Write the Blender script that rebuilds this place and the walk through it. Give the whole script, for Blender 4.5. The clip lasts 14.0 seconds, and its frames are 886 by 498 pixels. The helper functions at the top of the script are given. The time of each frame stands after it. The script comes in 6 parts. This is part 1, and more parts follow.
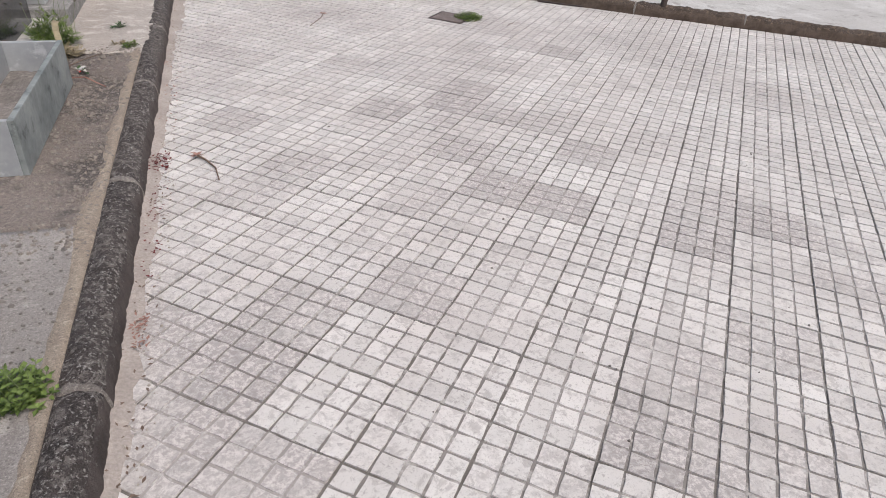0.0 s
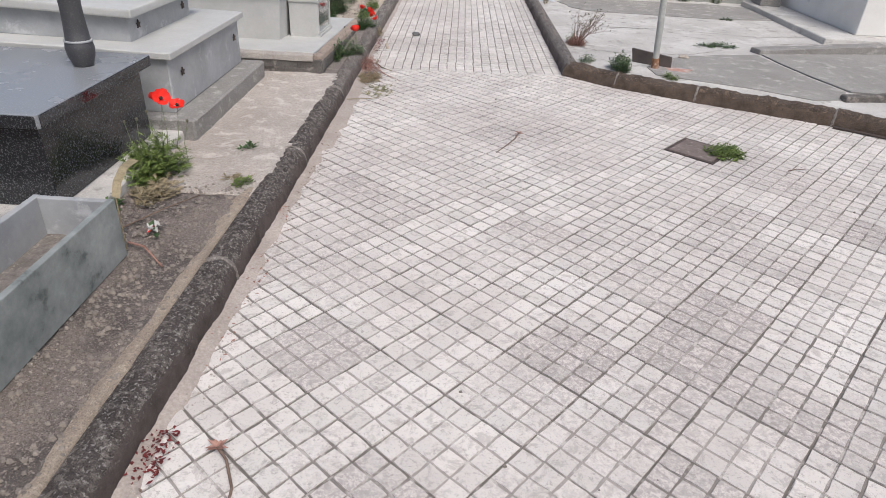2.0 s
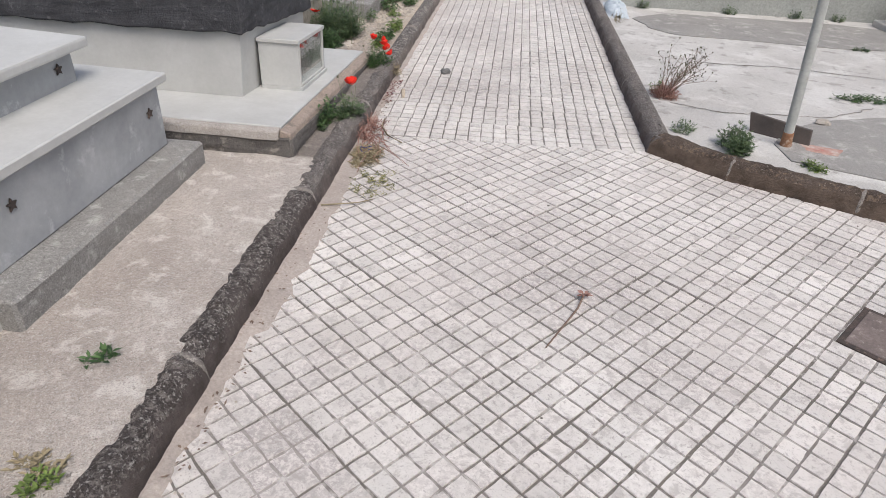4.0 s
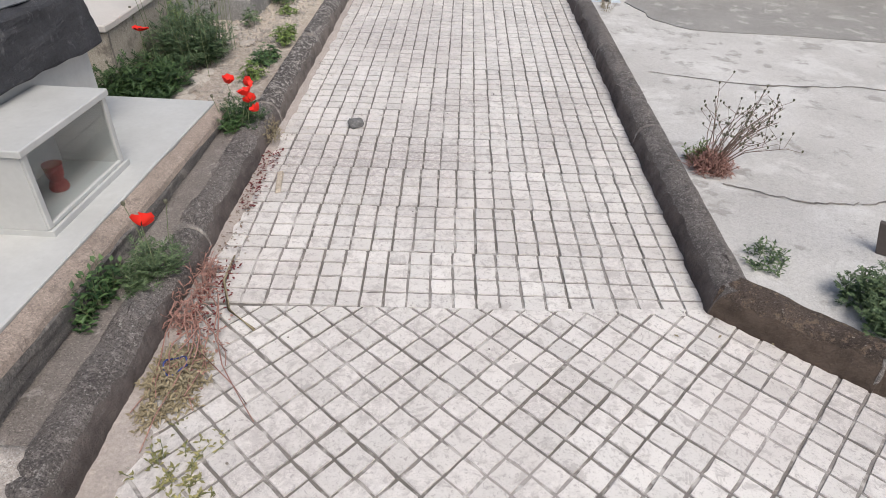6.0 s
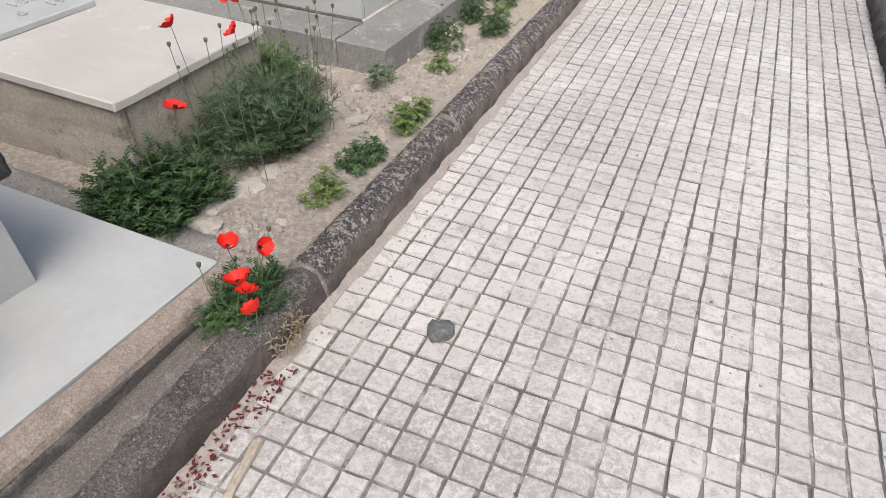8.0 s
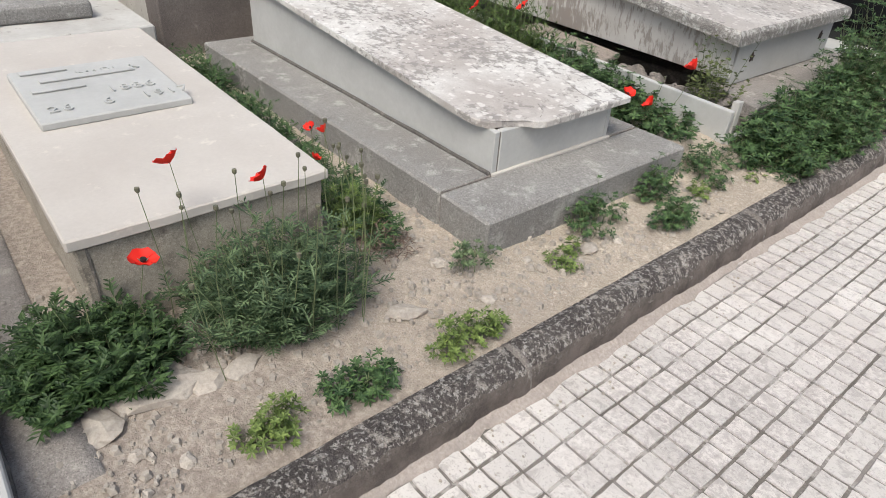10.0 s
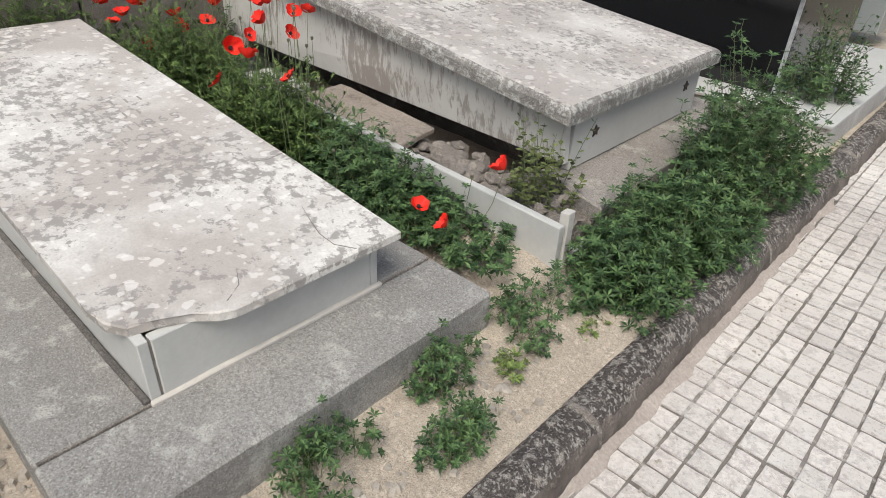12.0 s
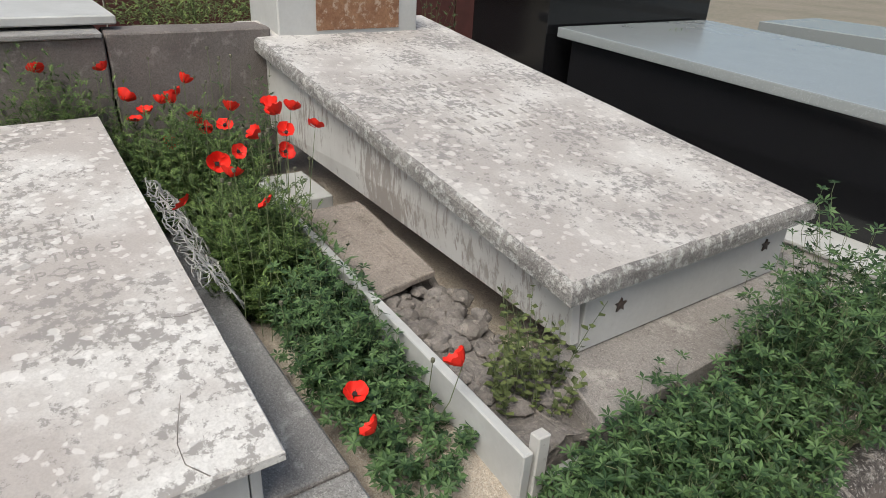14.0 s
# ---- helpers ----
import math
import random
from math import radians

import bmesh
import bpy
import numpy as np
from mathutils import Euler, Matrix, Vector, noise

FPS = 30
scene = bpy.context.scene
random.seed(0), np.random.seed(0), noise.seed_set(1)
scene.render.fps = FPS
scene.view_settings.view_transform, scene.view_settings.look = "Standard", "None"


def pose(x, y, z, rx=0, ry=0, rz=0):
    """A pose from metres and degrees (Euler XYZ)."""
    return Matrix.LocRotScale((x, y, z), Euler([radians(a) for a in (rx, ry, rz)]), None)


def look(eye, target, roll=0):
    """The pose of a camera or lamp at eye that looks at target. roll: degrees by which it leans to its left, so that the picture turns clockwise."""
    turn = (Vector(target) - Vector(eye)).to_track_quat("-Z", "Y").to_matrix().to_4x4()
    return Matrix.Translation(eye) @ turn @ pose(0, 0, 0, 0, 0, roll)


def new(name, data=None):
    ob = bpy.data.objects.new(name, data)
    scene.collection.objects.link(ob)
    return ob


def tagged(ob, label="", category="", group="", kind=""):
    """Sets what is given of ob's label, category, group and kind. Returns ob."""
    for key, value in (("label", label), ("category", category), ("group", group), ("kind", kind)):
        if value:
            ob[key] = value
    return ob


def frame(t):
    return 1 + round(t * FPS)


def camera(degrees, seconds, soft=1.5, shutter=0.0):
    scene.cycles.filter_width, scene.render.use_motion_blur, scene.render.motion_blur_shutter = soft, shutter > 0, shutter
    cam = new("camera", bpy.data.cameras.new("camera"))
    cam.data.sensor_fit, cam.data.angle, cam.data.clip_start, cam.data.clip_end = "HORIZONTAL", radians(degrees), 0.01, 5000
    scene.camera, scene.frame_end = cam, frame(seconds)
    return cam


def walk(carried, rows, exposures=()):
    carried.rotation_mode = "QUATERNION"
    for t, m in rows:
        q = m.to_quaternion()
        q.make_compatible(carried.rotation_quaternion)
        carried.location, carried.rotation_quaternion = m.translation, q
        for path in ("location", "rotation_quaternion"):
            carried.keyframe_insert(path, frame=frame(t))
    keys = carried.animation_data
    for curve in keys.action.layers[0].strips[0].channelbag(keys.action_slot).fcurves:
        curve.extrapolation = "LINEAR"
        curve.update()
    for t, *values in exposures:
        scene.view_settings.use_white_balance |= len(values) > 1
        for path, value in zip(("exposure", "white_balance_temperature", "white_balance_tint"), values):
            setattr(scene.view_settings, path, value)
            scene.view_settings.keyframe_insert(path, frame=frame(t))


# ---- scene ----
cam = camera(69.7, 14.0, soft=0.8)
PATH = [
    (0, (0.245, 0.029, 1.57), (0.817, 1.602, 0.475), 4.7),
    (0.5, (0.358, 0.52, 1.56), (0.827, 2.091, 0.415), 4.3),
    (0.8, (0.463, 0.807, 1.578), (0.76, 2.401, 0.407), 4.3),
    (1, (0.552, 1.001, 1.595), (0.747, 2.635, 0.458), 3.8),
    (1.5, (0.689, 1.48, 1.565), (0.819, 3.121, 0.43), 5.6),
    (2, (0.716, 2.016, 1.594), (0.689, 3.744, 0.587), 3.0),
    (2.2, (0.745, 2.191, 1.598), (0.589, 3.914, 0.594), 2.0),
    (4.3, (0.741, 4.498, 1.645), (0.586, 6.186, 0.583), 3.2),
    (4.5, (0.744, 4.75, 1.613), (0.71, 6.455, 0.568), 3.5),
    (5, (0.707, 5.244, 1.62), (0.706, 6.904, 0.504), 2.4),
    (5.5, (0.805, 5.809, 1.607), (0.723, 7.44, 0.452), 1.7),
    (6, (0.735, 6.411, 1.553), (0.699, 8.021, 0.366), 2.3),
    (6.5, (0.748, 6.941, 1.544), (0.598, 8.541, 0.354), 2.2),
    (7, (0.842, 7.432, 1.58), (0.527, 8.967, 0.338), 2.2),
    (7.5, (0.748, 7.919, 1.489), (0.493, 9.444, 0.22), 5.8),
    (8, (0.714, 8.332, 1.486), (0.095, 9.757, 0.226), 1.6),
    (8.2, (0.732, 8.5, 1.47), (0.021, 9.903, 0.235), 3.8),
    (10.3, (0.572, 9.792, 1.474), (-0.705, 10.882, 0.387), 3.3),
    (10.5, (0.492, 9.957, 1.466), (-0.728, 11.071, 0.339), 2.8),
    (11, (0.258, 10.357, 1.488), (-0.868, 11.595, 0.392), 0.4),
    (11.5, (0.18, 10.699, 1.505), (-0.955, 11.93, 0.411), 1.3),
    (12, (0.219, 10.984, 1.507), (-0.914, 12.239, 0.439), 2.8),
    (12.5, (0.129, 11.23, 1.513), (-0.964, 12.524, 0.449), 2.8),
    (13, (-0.006, 11.447, 1.543), (-1.248, 12.669, 0.562), 3.7),
    (13.5, (-0.015, 11.597, 1.574), (-1.424, 12.656, 0.628), 0.9),
    (14, (0.08, 11.815, 1.606), (-1.373, 12.855, 0.707), 3.1),
]
walk(cam, [(t, look(eye, target, roll)) for t, eye, target, roll in PATH],
     exposures=[(0.0, -0.05, 6500, 10), (2.2, 0.03, 6480, 10), (5.0, 0.04, 6500, 9), (8.0, 0.14, 6500, 8), (10.5, 0.22, 6620, 6), (14.0, 0.12, 6650, 5)])

# ---- light ----
world = bpy.data.worlds.new("sky")
scene.world = world
world.use_nodes = True
wn = world.node_tree.nodes
sky = wn.new("ShaderNodeTexSky")
sky.sky_type = 'NISHITA'
sky.sun_disc = False
sky.sun_elevation, sky.sun_rotation = radians(58), radians(150)
sky.air_density, sky.dust_density, sky.ozone_density = 1.0, 5.0, 1.0
wn["Background"].inputs["Strength"].default_value = 0.13
world.node_tree.links.new(sky.outputs[0], wn["Background"].inputs["Color"])
sun_data = bpy.data.lights.new("sun", 'SUN')
sun_data.energy, sun_data.angle, sun_data.color = 1.85, radians(32), (1.0, 1.0, 1.0)
sun = new("sun", sun_data)
sun.rotation_euler = (radians(32), 0, radians(30))

# ---- materials ----
def nodes_of(name):
    m = bpy.data.materials.new(name)
    m.use_nodes = True
    return m, m.node_tree.nodes, m.node_tree.links, m.node_tree.nodes["Principled BSDF"]

def noise_tex(n, l, pos, scale, detail=4.0, rough=0.6, dist=0.0):
    t = n.new("ShaderNodeTexNoise")
    t.inputs["Scale"].default_value, t.inputs["Detail"].default_value = scale, detail
    t.inputs["Roughness"].default_value, t.inputs["Distortion"].default_value = rough, dist
    l.new(pos, t.inputs["Vector"])
    return t.outputs["Fac"]

def ramp(n, l, fac, lo, hi):
    r = n.new("ShaderNodeMapRange")
    r.inputs["From Min"].default_value, r.inputs["From Max"].default_value = lo, hi
    l.new(fac, r.inputs["Value"])
    return r.outputs["Result"]

def mix(n, l, fac, a, b):
    m = n.new("ShaderNodeMix")
    m.data_type = 'RGBA'
    if hasattr(fac, "links"):
        l.new(fac, m.inputs[0])
    else:
        m.inputs[0].default_value = fac
    for v, s in ((a, m.inputs[6]), (b, m.inputs[7])):
        if hasattr(v, "links"):
            l.new(v, s)
        else:
            s.default_value = (*v, 1)
    return m.outputs[2]

def surface(name, c1, c2, big=3.0, fine=60.0, c3=None, amount=0.5, spots=25.0, rough=0.85, bump=0.3, depth=0.004, tint=0.0, c4=None, spots4=60.0, amount4=0.6, metal=0.0, spec=0.3, grain=0.7, speck=0.0, face=None):
    """Two-scale mottled surface: c1/c2 broad stains, c3 spots, c4 fine specks."""
    m, n, l, bsdf = nodes_of(name)
    pos = n.new("ShaderNodeNewGeometry").outputs["Position"]
    col = mix(n, l, ramp(n, l, noise_tex(n, l, pos, big, 6, 0.65), 0.35, 0.65), c1, c2)
    f = noise_tex(n, l, pos, fine, 6, 0.7)
    col = mix(n, l, ramp_to(n, l, ramp(n, l, f, 0.35, 0.75), 0, grain), col, tuple(0.55 * v for v in c2))
    if c3:
        s = noise_tex(n, l, pos, spots, 7, 0.68, 0.15)
        col = mix(n, l, ramp_to(n, l, ramp(n, l, s, amount - 0.02, amount + 0.07), 0, 0.8), col, c3)
    if c4:
        s = noise_tex(n, l, pos, spots4, 5, 0.62, 0.1)
        col = mix(n, l, ramp_to(n, l, ramp(n, l, s, amount4 - 0.02, amount4 + 0.05), 0, 0.75), col, c4)
    if speck:
        s = noise_tex(n, l, pos, 210, 3, 0.75)
        col = mix(n, l, ramp_to(n, l, ramp(n, l, s, 0.53, 0.60), 0, speck), col, tuple(0.35 * v for v in c2))
        s = noise_tex(n, l, pos, 165, 3, 0.75, 0.3)
        col = mix(n, l, ramp_to(n, l, ramp(n, l, s, 0.56, 0.62), 0, speck * 0.8), col, tuple(min(0.75, 1.45 * v) for v in c1))
    if face:
        # steep sides stay bare of lichen
        xyz = n.new("ShaderNodeSeparateXYZ")
        l.new(n.new("ShaderNodeNewGeometry").outputs["Normal"], xyz.inputs[0])
        bare = mix(n, l, ramp(n, l, noise_tex(n, l, pos, 7, 7, 0.7), 0.4, 0.62), face, tuple(0.55 * v for v in face))
        up = n.new("ShaderNodeMath")
        up.operation = 'MULTIPLY_ADD'
        l.new(noise_tex(n, l, pos, 28, 5, 0.7), up.inputs[0])
        up.inputs[1].default_value = 0.6
        l.new(xyz.outputs[2], up.inputs[2])
        col = mix(n, l, ramp(n, l, up.outputs[0], 0.62, 0.95), bare, col)
    if tint:
        info = n.new("ShaderNodeObjectInfo").outputs["Random"]
        hsv = n.new("ShaderNodeHueSaturation")
        l.new(ramp_to(n, l, info, 1 - tint, 1 + tint * 0.6), hsv.inputs["Value"])
        l.new(col, hsv.inputs["Color"])
        col = hsv.outputs["Color"]
    l.new(col, bsdf.inputs["Base Color"])
    bsdf.inputs["Roughness"].default_value = rough
    bsdf.inputs["Metallic"].default_value = metal
    bsdf.inputs["Specular IOR Level"].default_value = spec
    b = n.new("ShaderNodeBump")
    b.inputs["Strength"].default_value, b.inputs["Distance"].default_value = bump, depth
    l.new(f, b.inputs["Height"])
    l.new(b.outputs["Normal"], bsdf.inputs["Normal"])
    return m

def ramp_to(n, l, fac, a, b):
    r = n.new("ShaderNodeMapRange")
    r.inputs["To Min"].default_value, r.inputs["To Max"].default_value = a, b
    l.new(fac, r.inputs["Value"])
    return r.outputs["Result"]

def tile_material(name, by_tile, by_cell, lo, hi):
    """Pale cement tile: cream where smooth, purplish grey and pitted where worn, differing tile by tile and cell by cell."""
    m, n, l, bsdf = nodes_of(name)
    geo = n.new("ShaderNodeNewGeometry")
    pos, isle = geo.outputs["Position"], geo.outputs["Random Per Island"]
    info = n.new("ShaderNodeObjectInfo").outputs["Random"]
    white = mix(n, l, ramp(n, l, noise_tex(n, l, pos, 1.3, 4), 0.35, 0.65), (0.67, 0.64, 0.605), (0.575, 0.535, 0.503))
    grey = mix(n, l, ramp(n, l, noise_tex(n, l, pos, 48, 7, 0.8, 0.3), 0.46, 0.56), (0.36, 0.325, 0.31), (0.57, 0.53, 0.50))
    # how worn: tile, cell and a drifting patch together
    wear = n.new("ShaderNodeMath")
    wear.operation = 'MULTIPLY_ADD'
    l.new(info, wear.inputs[0])
    wear.inputs[1].default_value = by_tile
    l.new(noise_tex(n, l, pos, 0.85, 4, 0.6), wear.inputs[2])
    cell = n.new("ShaderNodeMath")
    cell.operation = 'MULTIPLY_ADD'
    l.new(isle, cell.inputs[0])
    cell.inputs[1].default_value = by_cell
    l.new(wear.outputs[0], cell.inputs[2])
    edge = n.new("ShaderNodeMath")
    edge.operation = 'MULTIPLY_ADD'
    l.new(noise_tex(n, l, pos, 30, 6, 0.75, 0.4), edge.inputs[0])
    edge.inputs[1].default_value = 0.5
    l.new(cell.outputs[0], edge.inputs[2])
    col = mix(n, l, ramp(n, l, edge.outputs[0], lo, hi), white, grey)
    pits = noise_tex(n, l, pos, 150, 4, 0.75, 0.2)
    col = mix(n, l, ramp_to(n, l, ramp(n, l, pits, 0.56, 0.64), 0, 0.4), col, (0.27, 0.24, 0.225))
    scuff = noise_tex(n, l, pos, 52, 6, 0.72, 0.4)
    col = mix(n, l, ramp_to(n, l, ramp(n, l, scuff, 0.575, 0.62), 0, 0.65), col, (0.33, 0.30, 0.282))
    grime = noise_tex(n, l, pos, 15, 9, 0.78, 0.5)
    col = mix(n, l, ramp_to(n, l, ramp(n, l, grime, 0.53, 0.585), 0, 0.6), col, (0.38, 0.347, 0.327))
    hsv = n.new("ShaderNodeHueSaturation")
    l.new(ramp_to(n, l, isle, 0.88, 1.10), hsv.inputs["Value"])
    l.new(col, hsv.inputs["Color"])
    l.new(hsv.outputs["Color"], bsdf.inputs["Base Color"])
    bsdf.inputs["Roughness"].default_value = 0.8
    b = n.new("ShaderNodeBump")
    b.inputs["Strength"].default_value, b.inputs["Distance"].default_value = 0.6, 0.004
    l.new(scuff, b.inputs["Height"])
    l.new(b.outputs["Normal"], bsdf.inputs["Normal"])
    return m

def leaf_material(name, a, b, rough=0.55):
    m, n, l, bsdf = nodes_of(name)
    isle = n.new("ShaderNodeNewGeometry").outputs["Random Per Island"]
    pos = n.new("ShaderNodeNewGeometry").outputs["Position"]
    dark = n.new("ShaderNodeMath")
    dark.operation = 'POWER'
    l.new(isle, dark.inputs[0])
    dark.inputs[1].default_value = 1.7
    col = mix(n, l, dark.outputs[0], tuple(v * 0.8 for v in a), tuple(v * 1.2 for v in b))
    col = mix(n, l, ramp_to(n, l, ramp(n, l, noise_tex(n, l, pos, 9, 3), 0.5, 0.75), 0, 0.6), col, tuple(v * 1.35 for v in b))
    l.new(col, bsdf.inputs["Base Color"])
    bsdf.inputs["Roughness"].default_value = rough
    bsdf.inputs["Specular IOR Level"].default_value = 0.3
    return m

def glossy(name, c, rough=0.15, metal=0.0, spec=0.5, speck=None):
    m, n, l, bsdf = nodes_of(name)
    pos = n.new("ShaderNodeNewGeometry").outputs["Position"]
    f = noise_tex(n, l, pos, 110, 4, 0.7)
    col = mix(n, l, ramp(n, l, f, 0.52, 0.66), c, speck or tuple(v * 1.3 for v in c))
    dust = noise_tex(n, l, pos, 5, 5, 0.6)
    l.new(ramp_to(n, l, dust, rough * 0.6, rough * 1.7), bsdf.inputs["Roughness"])
    l.new(col, bsdf.inputs["Base Color"])
    bsdf.inputs["Metallic"].default_value = metal
    bsdf.inputs["Specular IOR Level"].default_value = spec
    return m

def lichen_material(name, white, stain, grey, scale):
    """Old marble: broad stains, crisp grey lichen flakes and round pale rosettes."""
    m, n, l, bsdf = nodes_of(name)
    pos = n.new("ShaderNodeNewGeometry").outputs["Position"]
    broad = noise_tex(n, l, pos, 1.7, 5, 0.6)
    col = mix(n, l, ramp(n, l, broad, 0.38, 0.56), white, stain)
    fine = noise_tex(n, l, pos, 120, 5, 0.7)
    col = mix(n, l, ramp_to(n, l, ramp(n, l, fine, 0.4, 0.7), 0, 0.35), col, grey)
    flake = noise_tex(n, l, pos, scale, 9, 0.72, 0.1)
    both = n.new("ShaderNodeMath")
    both.operation = 'MULTIPLY_ADD'
    l.new(noise_tex(n, l, pos, 2.6, 3), both.inputs[0])
    both.inputs[1].default_value = 0.55
    l.new(flake, both.inputs[2])
    col = mix(n, l, ramp_to(n, l, ramp(n, l, both.outputs[0], 0.82, 0.87), 0, 0.85), col, grey)
    for sc, size, c in ((15, 0.20, tuple(min(0.78, v * 1.15) for v in white)), (9, 0.14, grey), (24, 0.22, tuple(min(0.78, v * 1.1) for v in white))):
        v = n.new("ShaderNodeTexVoronoi")
        v.inputs["Scale"].default_value = sc
        w = n.new("ShaderNodeVectorMath")
        w.operation = 'MULTIPLY_ADD'
        warp = n.new("ShaderNodeTexNoise")
        warp.inputs["Scale"].default_value = 22
        l.new(pos, warp.inputs["Vector"])
        l.new(warp.outputs["Color"], w.inputs[0])
        w.inputs[1].default_value = (0.05, 0.05, 0.05)
        l.new(pos, w.inputs[2])
        l.new(w.outputs[0], v.inputs["Vector"])
        pick_cell = n.new("ShaderNodeSeparateColor")
        l.new(v.outputs["Color"], pick_cell.inputs[0])
        lim = n.new("ShaderNodeMath")
        lim.operation = 'MULTIPLY'
        l.new(pick_cell.outputs[0], lim.inputs[0])
        lim.inputs[1].default_value = size * 2
        cmp = n.new("ShaderNodeMath")
        cmp.operation = 'SUBTRACT'
        l.new(lim.outputs[0], cmp.inputs[0])
        l.new(v.outputs["Distance"], cmp.inputs[1])
        col = mix(n, l, ramp_to(n, l, ramp(n, l, cmp.outputs[0], 0.0, 0.08), 0, 0.5), col, c)
    l.new(col, bsdf.inputs["Base Color"])
    bsdf.inputs["Roughness"].default_value = 0.88
    b = n.new("ShaderNodeBump")
    b.inputs["Strength"].default_value, b.inputs["Distance"].default_value = 0.5, 0.004
    l.new(flake, b.inputs["Height"])
    l.new(b.outputs["Normal"], bsdf.inputs["Normal"])
    return m

GROOVE_PALE = surface("dust_filled_groove", (0.42, 0.385, 0.36), (0.31, 0.28, 0.26), 4, 120, (0.56, 0.53, 0.50), 0.55, 14, grain=0.5)
TILE = tile_material("cement_tile", 0.14, 0.12, 0.84, 1.12)
TILE_WORN = tile_material("worn_cement_tile", 0.36, 0.14, 0.95, 1.2)
GROUT = surface("dirty_joint", (0.25, 0.225, 0.205), (0.15, 0.135, 0.12), 5, 120, (0.44, 0.41, 0.38), 0.55, 11)
GROOVE = surface("worn_groove", (0.29, 0.265, 0.245), (0.20, 0.18, 0.165), 3, 120, (0.50, 0.47, 0.44), 0.52, 9, grain=0.5)
KERB = surface("lichened_kerb", (0.15, 0.128, 0.118), (0.06, 0.05, 0.047), 4.5, 85, (0.27, 0.24, 0.22), 0.52, 34, rough=0.93, bump=1.0, depth=0.02, c4=(0.52, 0.49, 0.455), spots4=85, amount4=0.575, speck=0.75, face=(0.13, 0.105, 0.097))
KERB_PALE = surface("pale_lichened_kerb", (0.19, 0.168, 0.155), (0.085, 0.074, 0.07), 5, 85, (0.52, 0.475, 0.425), 0.54, 28, rough=0.93, bump=1.0, depth=0.02, c4=(0.60, 0.57, 0.53), spots4=72, amount4=0.555, speck=0.6, face=(0.23, 0.195, 0.175))
KERB_GREY = surface("grey_lichened_kerb", (0.27, 0.243, 0.225), (0.135, 0.118, 0.11), 4.5, 85, (0.33, 0.30, 0.275), 0.55, 40, rough=0.93, bump=1.0, depth=0.02, c4=(0.52, 0.49, 0.455), spots4=95, amount4=0.60, speck=0.75, face=(0.175, 0.145, 0.134))
KERB_BROWN = surface("brown_mossy_kerb", (0.175, 0.135, 0.11), (0.075, 0.056, 0.046), 4.5, 85, (0.25, 0.18, 0.125), 0.55, 26, rough=0.93, bump=1.0, depth=0.02, c4=(0.42, 0.37, 0.32), spots4=85, amount4=0.63, speck=0.7, face=(0.155, 0.115, 0.09))
MORTAR = surface("pale_joint_mortar", (0.36, 0.325, 0.295), (0.22, 0.195, 0.178), 9, 90, (0.46, 0.43, 0.39), 0.57, 40, rough=0.95, bump=1.0, depth=0.01, speck=0.6)
SOIL = surface("sandy_soil", (0.66, 0.57, 0.465), (0.48, 0.405, 0.33), 2.2, 70, (0.70, 0.62, 0.52), 0.58, 30, rough=0.97, bump=0.9, depth=0.012, c4=(0.30, 0.24, 0.19), spots4=90, amount4=0.65, speck=0.5)
def soil_material():
    """Pale sand that gives way to greyer stony earth further back along the path."""
    m = SOIL
    n, l = m.node_tree.nodes, m.node_tree.links
    bsdf = n["Principled BSDF"]
    sand = bsdf.inputs["Base Color"].links[0].from_socket
    pos = n.new("ShaderNodeNewGeometry").outputs["Position"]
    xyz = n.new("ShaderNodeSeparateXYZ")
    l.new(pos, xyz.inputs[0])
    add = n.new("ShaderNodeMath")
    add.operation = 'MULTIPLY_ADD'
    l.new(noise_tex(n, l, pos, 3.5, 6, 0.7), add.inputs[0])
    add.inputs[1].default_value = 2.2
    l.new(xyz.outputs[1], add.inputs[2])
    earth = mix(n, l, ramp(n, l, noise_tex(n, l, pos, 38, 7, 0.75), 0.42, 0.6), (0.31, 0.262, 0.222), (0.475, 0.412, 0.355))
    l.new(mix(n, l, ramp(n, l, add.outputs[0], 11.25, 12.3), earth, sand), bsdf.inputs["Base Color"])

soil_material()
STRIP = surface("gritty_concrete_strip", (0.33, 0.28, 0.248), (0.185, 0.155, 0.138), 1.6, 80, (0.105, 0.093, 0.087), 0.515, 3.2, rough=0.95, bump=1.0, depth=0.012, c4=(0.45, 0.40, 0.345), spots4=45, amount4=0.61, speck=0.75)
STRIP_GREY = surface("worn_grey_concrete", (0.40, 0.368, 0.342), (0.285, 0.258, 0.238), 1.8, 80, (0.47, 0.435, 0.40), 0.56, 6, rough=0.95, bump=0.9, depth=0.008, c4=(0.17, 0.15, 0.138), spots4=28, amount4=0.64, speck=0.5)
STRIP_PALE = surface("pale_gritty_cement", (0.60, 0.54, 0.485), (0.455, 0.395, 0.35), 2.2, 70, (0.66, 0.62, 0.57), 0.55, 9, rough=0.95, bump=1.0, depth=0.010, c4=(0.25, 0.215, 0.19), spots4=60, amount4=0.63, speck=0.55)
YARD = surface("pale_concrete", (0.60, 0.58, 0.553), (0.47, 0.45, 0.425), 1.4, 60, (0.60, 0.585, 0.56), 0.53, 2.6, rough=0.9, bump=0.5, c4=(0.29, 0.27, 0.25), spots4=7, amount4=0.60, grain=0.45, speck=0.35)
